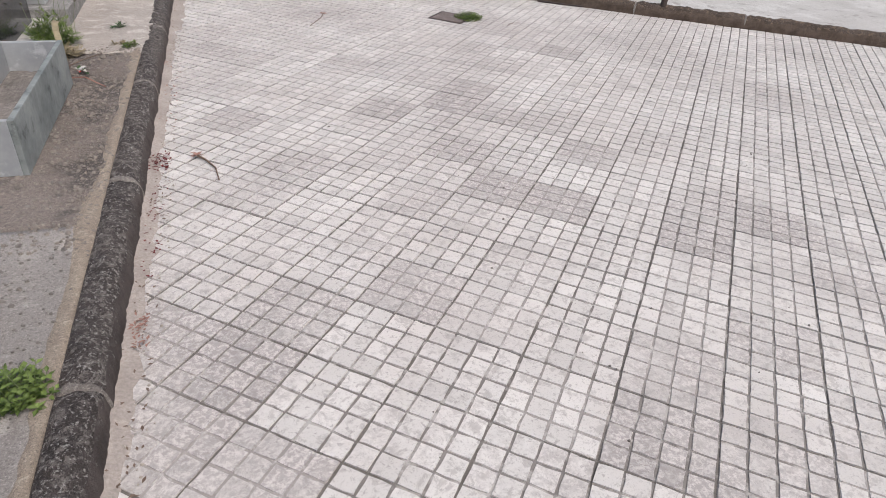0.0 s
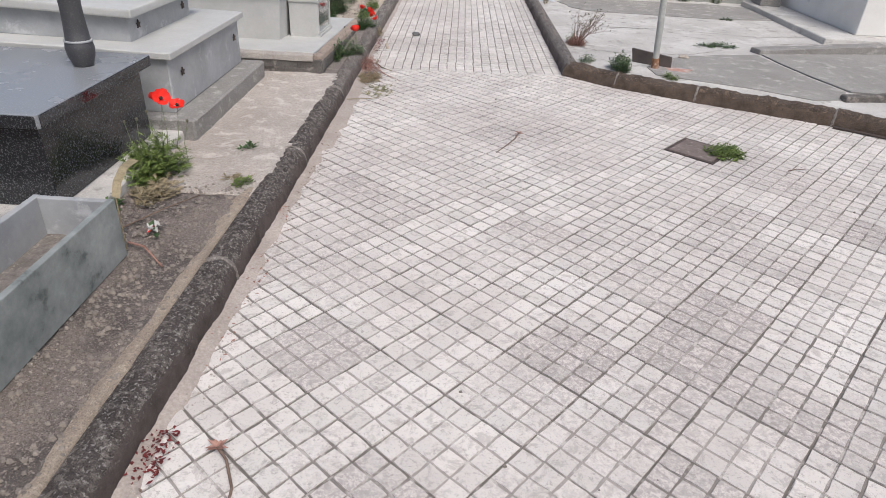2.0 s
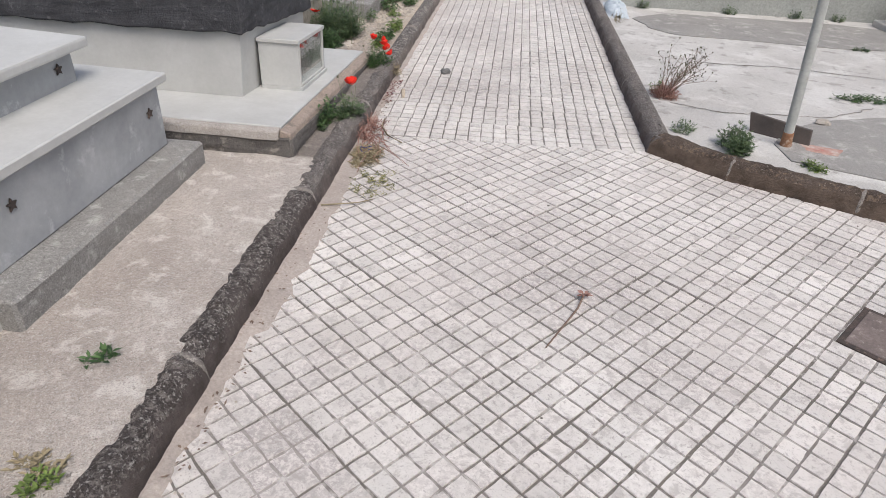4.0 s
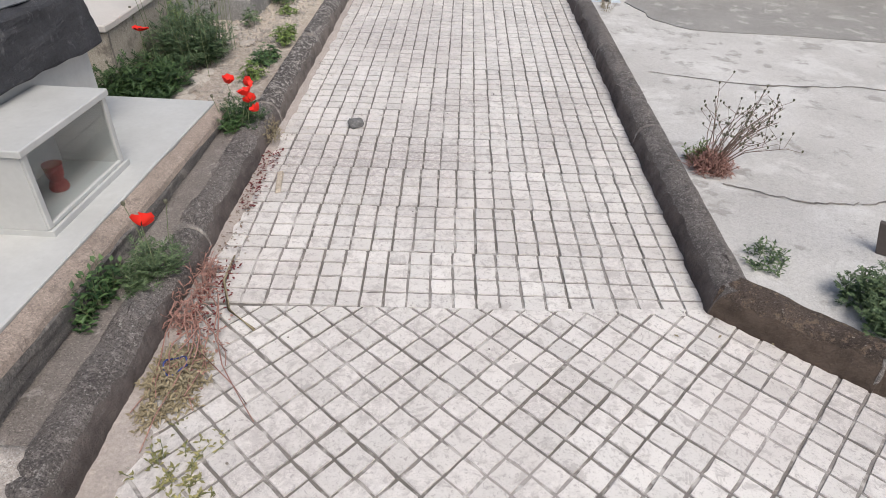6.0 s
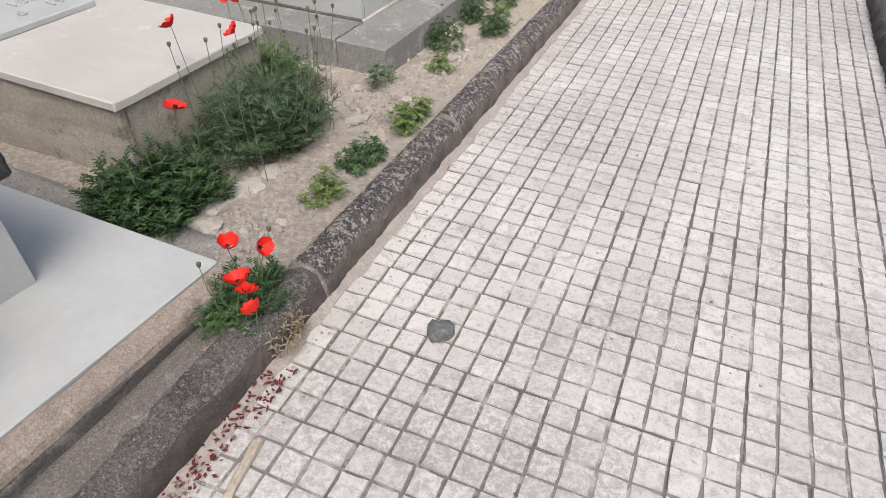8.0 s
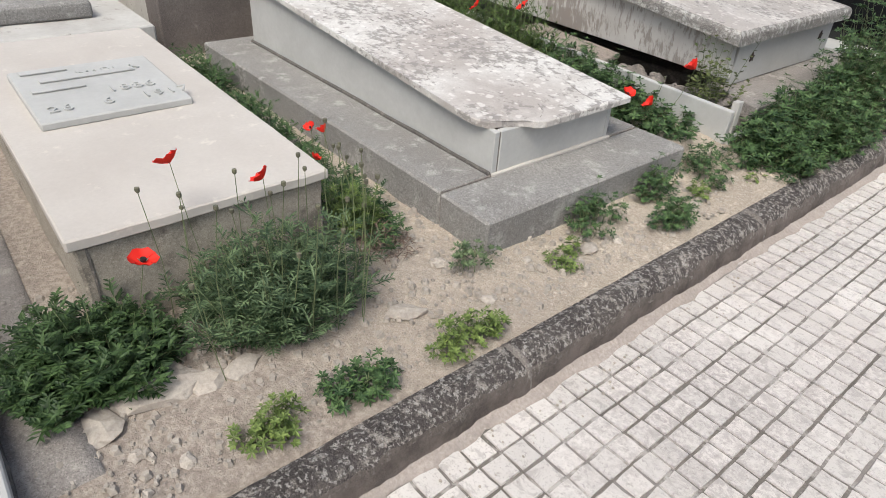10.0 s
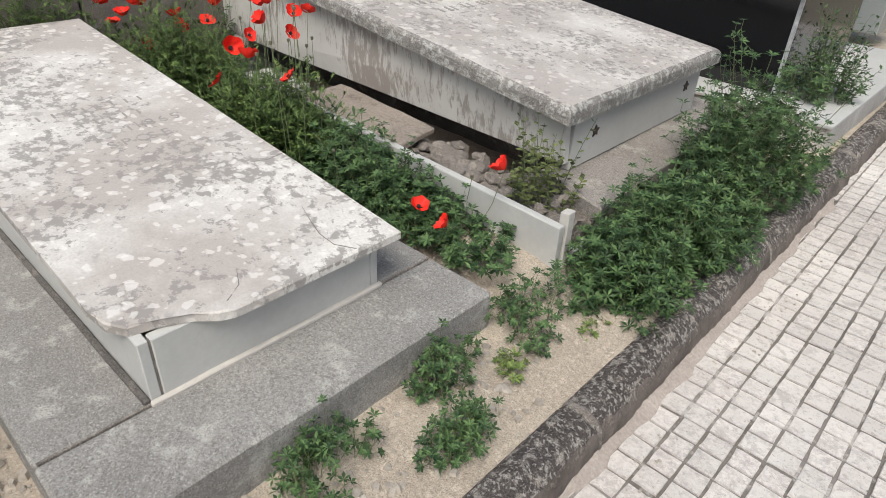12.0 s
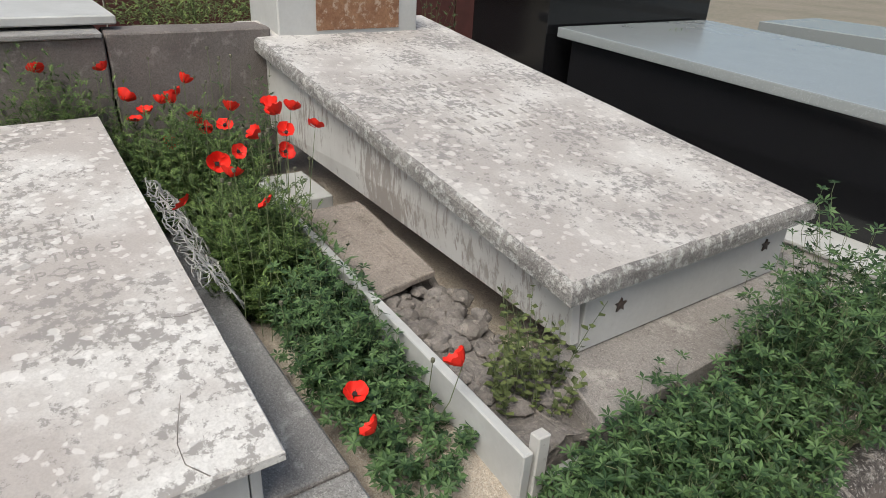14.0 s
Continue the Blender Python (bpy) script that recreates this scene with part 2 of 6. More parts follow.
YARD_DARK = surface("grey_concrete_patch", (0.37, 0.355, 0.335), (0.28, 0.268, 0.253), 2, 90, (0.46, 0.44, 0.415), 0.57, 6, rough=0.93, bump=0.7, speck=0.5)
FAR_GROUND = surface("distant_earth", (0.30, 0.26, 0.21), (0.22, 0.20, 0.15), 0.5, 12, rough=0.97)
CEMENT = surface("grey_cement", (0.385, 0.372, 0.355), (0.28, 0.268, 0.255), 2.2, 95, (0.46, 0.445, 0.42), 0.57, 9, rough=0.92, bump=0.8, depth=0.005, c4=(0.20, 0.19, 0.18), spots4=70, amount4=0.6, grain=0.9, speck=0.6)
CEMENT_DARK = surface("weathered_cement", (0.20, 0.185, 0.17), (0.12, 0.11, 0.105), 5, 100, (0.30, 0.27, 0.245), 0.57, 12, rough=0.95, bump=1.0, depth=0.008, speck=0.6)
WALL_BROWN = surface("brown_grey_wall_stone", (0.25, 0.218, 0.20), (0.17, 0.148, 0.137), 3, 80, (0.31, 0.28, 0.26), 0.6, 9, rough=0.9, bump=0.7, speck=0.4)
LICHEN = lichen_material("lichened_white_marble", (0.68, 0.66, 0.63), (0.44, 0.40, 0.372), (0.27, 0.25, 0.235), 22)
LICHEN_GREY = lichen_material("lichened_grey_marble", (0.60, 0.575, 0.545), (0.42, 0.385, 0.36), (0.24, 0.225, 0.215), 30)
INSCRIPTION = surface("worn_lettering", (0.40, 0.375, 0.35), (0.32, 0.298, 0.28), 9, 60)
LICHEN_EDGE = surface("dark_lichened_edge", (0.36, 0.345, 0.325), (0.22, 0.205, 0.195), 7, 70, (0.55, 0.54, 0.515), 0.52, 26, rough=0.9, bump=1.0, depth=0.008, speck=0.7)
MARBLE = surface("dull_white_marble", (0.53, 0.53, 0.515), (0.45, 0.45, 0.435), 3, 40, (0.42, 0.42, 0.41), 0.66, 9, rough=0.55, bump=0.15, depth=0.002, grain=0.15)
MARBLE_STAIN = surface("stained_white_marble", (0.58, 0.57, 0.54), (0.44, 0.42, 0.395), 3, 40, (0.25, 0.22, 0.20), 0.6, 13, rough=0.7, bump=0.3, depth=0.003, grain=0.15)
def drip_material():
    """White marble with grey-brown drips that run down its face."""
    m, n, l, bsdf = nodes_of("drip_stained_marble")
    pos = n.new("ShaderNodeNewGeometry").outputs["Position"]
    stretch = n.new("ShaderNodeMapping")
    stretch.inputs["Scale"].default_value = (1, 1, 0.22)
    l.new(pos, stretch.inputs["Vector"])
    col = mix(n, l, ramp(n, l, noise_tex(n, l, pos, 3, 5), 0.35, 0.65), (0.60, 0.59, 0.565), (0.50, 0.485, 0.46))
    drip = noise_tex(n, l, stretch.outputs[0], 34, 7, 0.75, 0.3)
    area = n.new("ShaderNodeMath")
    area.operation = 'MULTIPLY_ADD'
    l.new(noise_tex(n, l, pos, 1.9, 3), area.inputs[0])
    area.inputs[1].default_value = 0.8
    l.new(drip, area.inputs[2])
    col = mix(n, l, ramp_to(n, l, ramp(n, l, area.outputs[0], 0.90, 0.99), 0, 0.8), col, (0.27, 0.235, 0.21))
    l.new(col, bsdf.inputs["Base Color"])
    bsdf.inputs["Roughness"].default_value = 0.75
    return m

MARBLE_DRIP = drip_material()
CREAM = surface("cream_stone", (0.565, 0.53, 0.49), (0.50, 0.462, 0.425), 2, 70, (0.64, 0.60, 0.54), 0.62, 10, rough=0.8, bump=0.15, depth=0.002, grain=0.15)
PLASTER = surface("stained_plaster", (0.52, 0.47, 0.40), (0.38, 0.335, 0.28), 4, 70, (0.16, 0.14, 0.12), 0.58, 7, rough=0.93, bump=0.7, speck=0.4)
PLASTER_PINK = surface("pinkish_stained_mortar", (0.46, 0.375, 0.315), (0.29, 0.235, 0.20), 4, 70, (0.15, 0.125, 0.11), 0.57, 9, rough=0.93, bump=0.8, depth=0.008, speck=0.5)
PLASTER_PALE = surface("pale_broken_mortar", (0.52, 0.48, 0.44), (0.38, 0.345, 0.315), 5, 70, (0.22, 0.195, 0.175), 0.6, 12, rough=0.93, bump=0.8, depth=0.008, speck=0.5)
STRIP_MID = surface("brown_grey_cement_fill", (0.34, 0.30, 0.27), (0.215, 0.188, 0.168), 3, 80, (0.43, 0.395, 0.36), 0.57, 10, rough=0.95, bump=1.0, depth=0.01, speck=0.6)
GREY_MARBLE = surface("veined_grey_marble", (0.42, 0.43, 0.44), (0.31, 0.32, 0.33), 4, 30, (0.52, 0.53, 0.54), 0.6, 7, rough=0.45, bump=0.1, depth=0.002, grain=0.15)
GREEN_MARBLE = surface("veined_green_marble", (0.36, 0.38, 0.37), (0.19, 0.21, 0.205), 4, 30, (0.09, 0.10, 0.098), 0.60, 8, rough=0.55, bump=0.3, depth=0.003, grain=0.3)
ROCK = surface("rock_faced_dark_stone", (0.075, 0.075, 0.082), (0.045, 0.045, 0.05), 8, 70, (0.13, 0.13, 0.135), 0.6, 24, rough=0.8, bump=1.0, depth=0.01)
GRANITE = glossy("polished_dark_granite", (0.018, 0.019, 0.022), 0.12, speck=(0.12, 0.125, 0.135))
# dark granite raised to pale grey: the sky's reflection is painted into the colour
GRANITE_SKY_TOP = glossy("sky_toned_granite_top", (0.24, 0.25, 0.265), 0.22, spec=0.7)
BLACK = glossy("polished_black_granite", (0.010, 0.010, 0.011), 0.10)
# pale copy of the black granite, with sky sheen put into its base colour
BLACK_SKY_TOP = glossy("sky_toned_black_top", (0.27, 0.29, 0.29), 0.16, spec=0.8)
GRIT = surface("dull_grit", (0.36, 0.315, 0.275), (0.22, 0.19, 0.165), 20, 90, (0.46, 0.41, 0.36), 0.6, 40, rough=0.95)
STONE = surface("field_stone", (0.58, 0.525, 0.46), (0.45, 0.40, 0.35), 8, 60, (0.22, 0.2, 0.18), 0.62, 20, rough=0.95, bump=0.7, tint=0.2)
EARTH = surface("dark_rubble_earth", (0.35, 0.315, 0.29), (0.20, 0.178, 0.16), 7, 60, (0.38, 0.34, 0.30), 0.58, 25, rough=0.97, bump=1.0, depth=0.012)
IRON = surface("rusty_iron", (0.10, 0.075, 0.065), (0.06, 0.05, 0.046), 12, 90, (0.20, 0.14, 0.11), 0.6, 30, rough=0.85)
POLE = surface("galvanised_pole", (0.46, 0.47, 0.45), (0.36, 0.37, 0.35), 8, 60, (0.30, 0.25, 0.22), 0.63, 14, rough=0.6, grain=0.4)
RUST = surface("rust_stain", (0.34, 0.19, 0.11), (0.24, 0.12, 0.07), 10, 60, (0.46, 0.36, 0.28), 0.55, 18, rough=0.9)
BROWN = surface("brown_panel", (0.10, 0.035, 0.03), (0.07, 0.025, 0.022), 6, 50, rough=0.6)
CERAMIC = glossy("brown_ceramic", (0.30, 0.17, 0.08), 0.25)
DARK_METAL = glossy("dark_bronze", (0.055, 0.055, 0.06), 0.4, speck=(0.09, 0.09, 0.095))
PLASTIC = surface("pale_blue_sheet", (0.55, 0.60, 0.64), (0.44, 0.50, 0.55), 7, 40, rough=0.4, bump=0.5, depth=0.01, grain=0.15)
CARD = surface("brown_board", (0.115, 0.095, 0.085), (0.085, 0.072, 0.066), 9, 60, rough=0.8, grain=0.4)
PAPER = surface("printed_card", (0.55, 0.48, 0.42), (0.45, 0.20, 0.16), 16, 60, rough=0.7)
WOODBIT = surface("splintered_wood", (0.60, 0.52, 0.42), (0.44, 0.37, 0.29), 14, 80, rough=0.85)
TWIG = surface("dry_stem", (0.27, 0.20, 0.155), (0.17, 0.115, 0.09), 20, 90, rough=0.9)
RED_STEM = surface("reddish_dry_stem", (0.44, 0.265, 0.215), (0.30, 0.155, 0.125), 18, 90, rough=0.85)
STRAW = surface("dry_straw", (0.40, 0.34, 0.22), (0.26, 0.21, 0.13), 18, 90, rough=0.9)
STRAW_GREEN = leaf_material("yellowing_leaf", (0.16, 0.16, 0.06), (0.30, 0.27, 0.12))
DRY_RED = surface("dead_red_petal", (0.22, 0.035, 0.035), (0.12, 0.03, 0.03), 25, 90, rough=0.8)
NET = surface("white_netting", (0.62, 0.61, 0.58), (0.52, 0.51, 0.49), 12, 60, rough=0.8)
SEED = surface("seed_capsule", (0.20, 0.20, 0.13), (0.13, 0.12, 0.09), 20, 90, rough=0.8)
CENTRE = surface("black_poppy_centre", (0.02, 0.017, 0.02), (0.035, 0.03, 0.025), 40, 90, rough=0.8)
POPPY = leaf_material("poppy_petal", (0.92, 0.030, 0.018), (0.66, 0.024, 0.014), 0.6)
LEAF = leaf_material("mid_green_leaf", (0.024, 0.057, 0.020), (0.088, 0.150, 0.053))
LEAF_GREY = leaf_material("grey_green_leaf", (0.055, 0.090, 0.040), (0.135, 0.185, 0.090))
LEAF_DARK = leaf_material("dark_green_leaf", (0.022, 0.048, 0.016), (0.058, 0.102, 0.034))
LEAF_LIME = leaf_material("fresh_green_leaf", (0.085, 0.130, 0.030), (0.16, 0.215, 0.06))
LEAF_BED = leaf_material("bright_bed_leaf", (0.045, 0.085, 0.022), (0.13, 0.19, 0.055))
LEAF_DUSTY = leaf_material("dusty_poppy_leaf", (0.034, 0.066, 0.030), (0.115, 0.165, 0.08))
LEAF_OLIVE = leaf_material("olive_rose_leaf", (0.06, 0.075, 0.025), (0.14, 0.17, 0.06))
STEM = leaf_material("green_stem", (0.13, 0.17, 0.08), (0.17, 0.19, 0.10))

def glass_material():
    m, n, l, bsdf = nodes_of("clear_glass")
    bsdf.inputs["Base Color"].default_value = (0.85, 0.88, 0.87, 1)
    bsdf.inputs["Transmission Weight"].default_value = 1.0
    bsdf.inputs["Roughness"].default_value = 0.02
    bsdf.inputs["IOR"].default_value = 1.45
    return m

GLASS = glass_material()

# ---- mesh helpers ----
def obj_of(name, verts, faces, mat, parent=None, label="", smooth=False):
    me = bpy.data.meshes.new(name)
    me.from_pydata([tuple(v) for v in verts], [], faces)
    me.materials.append(mat)
    if smooth:
        me.polygons.foreach_set("use_smooth", [True] * len(me.polygons))
    ob = new(name, me)
    if parent:
        ob.parent = parent
    if label:
        ob["label"] = label
    return ob

def part(name, bm, material, parent=None, label="", smooth=False):
    me = bpy.data.meshes.new(name)
    bmesh.ops.recalc_face_normals(bm, faces=bm.faces)
    bm.to_mesh(me)
    bm.free()
    me.materials.append(material)
    if smooth:
        me.polygons.foreach_set("use_smooth", [True] * len(me.polygons))
    ob = new(name, me)
    if parent:
        ob.parent = parent
    if label:
        ob["label"] = label
    return ob

def thing(name, label, category, group="", kind=""):
    return tagged(new(name), label, category, group, kind)

def hexa(c, cut=0, bevel=0.006, rough=0.0, seed=0.0, segs=1):
    """A block from eight corners (four below, four above, both anticlockwise), edges rounded, faces uneven."""
    bm = bmesh.new()
    v = [bm.verts.new(p) for p in c]
    for f in ((3, 2, 1, 0), (4, 5, 6, 7), (0, 1, 5, 4), (1, 2, 6, 5), (2, 3, 7, 6), (3, 0, 4, 7)):
        bm.faces.new([v[i] for i in f])
    if bevel:
        bmesh.ops.bevel(bm, geom=bm.edges[:], offset=bevel, segments=segs, profile=0.6, affect='EDGES')
    if cut:
        longest = [e for e in bm.edges if e.calc_length() > 0.06]
        bmesh.ops.subdivide_edges(bm, edges=longest, cuts=cut, use_grid_fill=True)
    if rough:
        for p in bm.verts:
            p.co += noise.noise_vector(p.co * 9 + Vector((seed, 0, 0))) * rough + noise.noise_vector(p.co * 31) * rough * 0.5
    return bm

def corners(x0, x1, y0, y1, z0, z1):
    return [(x0, y0, z0), (x1, y0, z0), (x1, y1, z0), (x0, y1, z0), (x0, y0, z1), (x1, y0, z1), (x1, y1, z1), (x0, y1, z1)]

def block(x0, x1, y0, y1, z0, z1, **k):
    return hexa(corners(x0, x1, y0, y1, z0, z1), **k)

def sloped(x0, x1, y0, y1, z0, za, zb, z0b=None, **k):
    """A block whose top runs from za at x0 to zb at x1."""
    b = z0 if z0b is None else z0b
    return hexa([(x0, y0, z0), (x1, y0, b), (x1, y1, b), (x0, y1, z0), (x0, y0, za), (x1, y0, zb), (x1, y1, zb), (x0, y1, za)], **k)

def lathe(profile, x, y, z, n=24, squash=1.0):
    bm = bmesh.new()
    rings = []
    for r, h in profile:
        rings.append([bm.verts.new((x + r * math.cos(2 * math.pi * i / n), y + squash * r * math.sin(2 * math.pi * i / n), z + h)) for i in range(n)])
    for a, b in zip(rings, rings[1:]):
        for i in range(n):
            bm.faces.new((a[i], a[(i + 1) % n], b[(i + 1) % n], b[i]))
    bm.faces.new(rings[0][::-1])
    bm.faces.new(rings[-1])
    return bm

def rock(x, y, z, r, flat=0.6, seed=0, stretch=1.0, turn=0.0):
    bm = bmesh.new()
    bmesh.ops.create_icosphere(bm, subdivisions=2, radius=1)
    ca, sa = math.cos(turn), math.sin(turn)
    for v in bm.verts:
        p = v.co * (1 + 0.45 * noise.noise(v.co * 1.3 + Vector((seed * 3.1, 0, 0))) + 0.15 * noise.noise(v.co * 4 + Vector((seed, 9, 0))))
        a, b = p.x * r * stretch, p.y * r
        v.co = (x + a * ca - b * sa, y + a * sa + b * ca, z + p.z * r * flat)
    return bm

class Mesh:
    """Gathers vertices and faces for one part."""
    def __init__(self):
        self.v, self.f = [], []

    def tube(self, pts, r0, r1, n=4):
        base = len(self.v)
        for i, p in enumerate(pts):
            d = (pts[min(i + 1, len(pts) - 1)] - pts[max(i - 1, 0)]).normalized()
            a = d.orthogonal().normalized()
            b = d.cross(a)
            r = r0 + (r1 - r0) * i / max(1, len(pts) - 1)
            for k in range(n):
                t = 2 * math.pi * k / n
                self.v.append(p + a * (r * math.cos(t)) + b * (r * math.sin(t)))
        for i in range(len(pts) - 1):
            for k in range(n):
                q = base + i * n
                self.f.append((q + k, q + (k + 1) % n, q + n + (k + 1) % n, q + n + k))
        self.f.append(tuple(base + (len(pts) - 1) * n + k for k in range(n)))

    def leaf(self, p, d, length, width, up=Vector((0, 0, 1)), droop=0.15):
        d = d.normalized()
        s = d.cross(up)
        s = s.normalized() if s.length > 1e-3 else Vector((1, 0, 0))
        nrm = s.cross(d).normalized()
        b = len(self.v)
        mid = p + d * (length * 0.5) - nrm * (width * 0.18)
        tip = p + d * length - Vector((0, 0, droop * length))
        self.v += [p, mid + s * width * 0.5 + nrm * width * 0.18, mid, mid - s * width * 0.5 + nrm * width * 0.18, tip]
        self.f += [(b, b + 1, b + 2), (b, b + 2, b + 3), (b + 1, b + 4, b + 2), (b + 2, b + 4, b + 3)]

    def blob(self, p, r, h, n=6):
        b = len(self.v)
        for k, (rr, hh) in enumerate(((0.25, 0), (0.9, 0.3), (1.0, 0.75), (0.95, 1.0))):
            for i in range(n):
                t = 2 * math.pi * i / n
                self.v.append(p + Vector((r * rr * math.cos(t), r * rr * math.sin(t), h * hh)))
        for k in range(3):
            for i in range(n):
                q = b + k * n
                self.f.append((q + i, q + (i + 1) % n, q + n + (i + 1) % n, q + n + i))
        self.f.append(tuple(b + 3 * n + i for i in range(n)))

    def make(self, name, mat, parent, label="", smooth=False):
        return obj_of(name, self.v, self.f, mat, parent, label, smooth)

def rnd(a, b):
    return random.uniform(a, b)

# ---- ground, kerbs, yard ----
obj_of("ground", [(-250, -250, -0.05), (250, -250, -0.05), (250, 250, -0.05), (-250, 250, -0.05)], [(0, 1, 2, 3)], FAR_GROUND)
tagged(bpy.data.objects["ground"], "bare brown earth around the cemetery", "ground", kind="structure")

def heightfield(name, x0, x1, y0, y1, z, step, amp, mat, label, cat, kind="structure", rise=0.0):
    """A bumpy sheet with a skirt, its surface about z."""
    nx, ny = int((x1 - x0) / step) + 1, int((y1 - y0) / step) + 1
    v, f = [], []
    for j in range(ny):
        for i in range(nx):
            x, y = x0 + (x1 - x0) * i / (nx - 1), y0 + (y1 - y0) * j / (ny - 1)
            h = amp * (noise.noise((x * 2.1, y * 2.1, 3)) + 0.55 * noise.noise((x * 9, y * 9, 1)) + 0.3 * noise.noise((x * 27, y * 27, 7)))
            h += rise * math.exp(-((x + 1.25) ** 2 / 0.55 + (y - 12.72) ** 2 / 0.06))
            edge = i in (0, nx - 1) or j in (0, ny - 1)
            v.append((x, y, -0.045 if edge else z + h))
    for j in range(ny - 1):
        for i in range(nx - 1):
            a = j * nx + i
            f.append((a, a + 1, a + nx + 1, a + nx))
    ob = obj_of(name, v, f, mat, smooth=True)
    return tagged(ob, label, cat, kind=kind)

heightfield("verge_concrete", -1.6, -0.345, -3.0, 2.62, 0.112, 0.035, 0.006, STRIP_GREY, "worn grey concrete verge dusted with soil", "verge")
heightfield("verge", -1.6, -0.345, 2.57, 5.02, 0.112, 0.03, 0.010, STRIP, "gritty worn concrete verge with loose soil and stones", "verge")
heightfield("verge_pale", -1.6, -0.285, 4.96, 7.42, 0.119, 0.03, 0.010, STRIP_PALE, "pale sandy cement verge with scattered grit", "verge")
heightfield("soil", -5.2, -0.36, 7.40, 19.0, 0.082, 0.045, 0.016, SOIL, "dry sandy soil strewn with pebbles", "soil", rise=0.12)
heightfield("verge_back", -6.0, -1.5, -3.0, 7.40, 0.10, 0.15, 0.01, STRIP, "worn concrete ground between the tombs", "verge")

heightfield("verge_gap", -0.50, -0.325, 7.36, 9.50, 0.108, 0.025, 0.009, STRIP_MID, "narrow gritty cement fill between kerb and slab", "verge")
heightfield("verge_front", -2.4, -0.62, 9.40, 9.66, 0.094, 0.035, 0.008, STRIP_GREY, "cracked cement in front of the cream tomb", "verge")

def kerb_profile():
    return [(0.004, -0.04), (0.0, 0.0), (0.003, 0.035), (0.009, 0.068), (0.019, 0.092), (0.034, 0.110), (0.053, 0.121), (0.074, 0.126), (0.096, 0.126), (0.117, 0.121), (0.135, 0.112), (0.147, 0.095), (0.152, -0.04)]

def kerb_stone(p, q, side, parent, seed):
    """One kerb stone from p to q along its foot; side: +1 when the body lies to the left of the way."""
    p, q = Vector((*p, 0)), Vector((*q, 0))
    d = (q - p).normalized()
    nrm = Vector((-d.y, d.x, 0)) * side
    length = (q - p).length
    n = max(3, int(length / 0.025))
    prof = kerb_profile()
    v, f = [], []
    for i in range(n + 1):
        s = length * i / n
        end = min(s, length - s)
        sink = 0.010 * max(0, 1 - end / 0.03)
        for a, z in prof:
            w = p + d * s + nrm * a
            w.z = z - (sink if z > 0.03 else 0)
            k = noise.noise((w.x * 6 + seed, w.y * 6, z * 9)) * 0.018 + noise.noise((w.x * 24, w.y * 24, z * 30)) * 0.012 + noise.noise((w.x * 60, w.y * 60, z * 60)) * 0.009
            w += nrm * k * (1 if a < 0.075 else -1) * 0.6
            w.z += k if z > 0.03 else 0
            v.append(w)
    m = len(prof)
    for i in range(n):
        for k in range(m - 1):
            a = i * m + k
            f.append((a, a + 1, a + m + 1, a + m) if side < 0 else (a, a + m, a + m + 1, a + 1))
    f.append(tuple(range(m)))
    f.append(tuple(n * m + k for k in range(m))[::-1])
    ob = obj_of("kerb_stone", v, f, KERB_PALE if p.x < 0 and p.y > 9.5 else KERB_BROWN if p.x > 1.67 else KERB_GREY if p.x > 0 or p.y > 6.9 else KERB, parent, smooth=False)
    return ob

def kerb_joint(at, along, side, parent, seed):
    """Crumbling mortar that fills the joint between two kerb stones."""
    p, d = Vector((*at, 0)), Vector((*along, 0)).normalized()
    nrm = Vector((-d.y, d.x, 0)) * side
    prof = kerb_profile()
    v, f, m = [], [], len(prof)
    for i, s in enumerate((-0.016, -0.008, 0.0, 0.008, 0.016)):
        lift = (-0.012, -0.001, 0.001, -0.001, -0.012)[i]
        for a, z in prof:
            k = noise.noise((s * 90 + seed, a * 40, z * 40)) * 0.004
            w = p + d * (s * (1 + 0.8 * noise.noise((a * 30, z * 30, seed)))) + nrm * (a - (lift + k) * (1 if a < 0.075 else -1))
            w.z = z + (lift + k if z > 0.03 else 0)
            v.append(w)
    for i in range(4):
        for k in range(m - 1):
            a = i * m + k
            f.append((a, a + m, a + m + 1, a + 1))
    obj_of("joint_mortar", v, f, MORTAR, parent, smooth=True)

kerb_left = thing("kerb_left", "rounded dark basalt kerb blotched with pale lichen", "kerb", kind="structure")
joints = [-2.5, -1.1, 0.25, 1.62, 2.99, 4.353, 5.68, 7.0, 8.42, 9.6, 10.763, 12.277, 13.7, 15.1, 16.6, 18.2]
foot = lambda y: -0.215 - (0.0 if y < 7 else 0.012 * (y - 7))
for i, (a, b) in enumerate(zip(joints, joints[1:])):
    kerb_stone((foot(a), a + 0.004), (foot(b), b - 0.004), 1, kerb_left, i * 3.7)
    if i:
        kerb_joint((foot(a), a), (foot(b) - foot(a), b - a), 1, kerb_left, i * 1.9)
kerb_right = thing("kerb_right", "rounded dark stone kerb bending round the concrete yard", "kerb", kind="structure")
right_line = [(1.60, 18.0), (1.60, 16.2), (1.60, 14.6), (1.61, 13.1), (1.63, 11.95), (1.645, 10.862), (1.66, 9.55), (1.68, 8.20), (2.11, 7.86), (2.75, 7.55), (3.72, 7.09), (4.62, 6.45), (5.6, 5.8), (6.8, 5.0), (8.2, 4.1)]
for i, (a, b) in enumerate(zip(right_line, right_line[1:])):
    kerb_stone(a, b, 1, kerb_right, 50 + i * 2.3)
    if i and i != 7:
        kerb_joint(a, (b[0] - a[0], b[1] - a[1]), 1, kerb_right, 80 + i * 1.7)

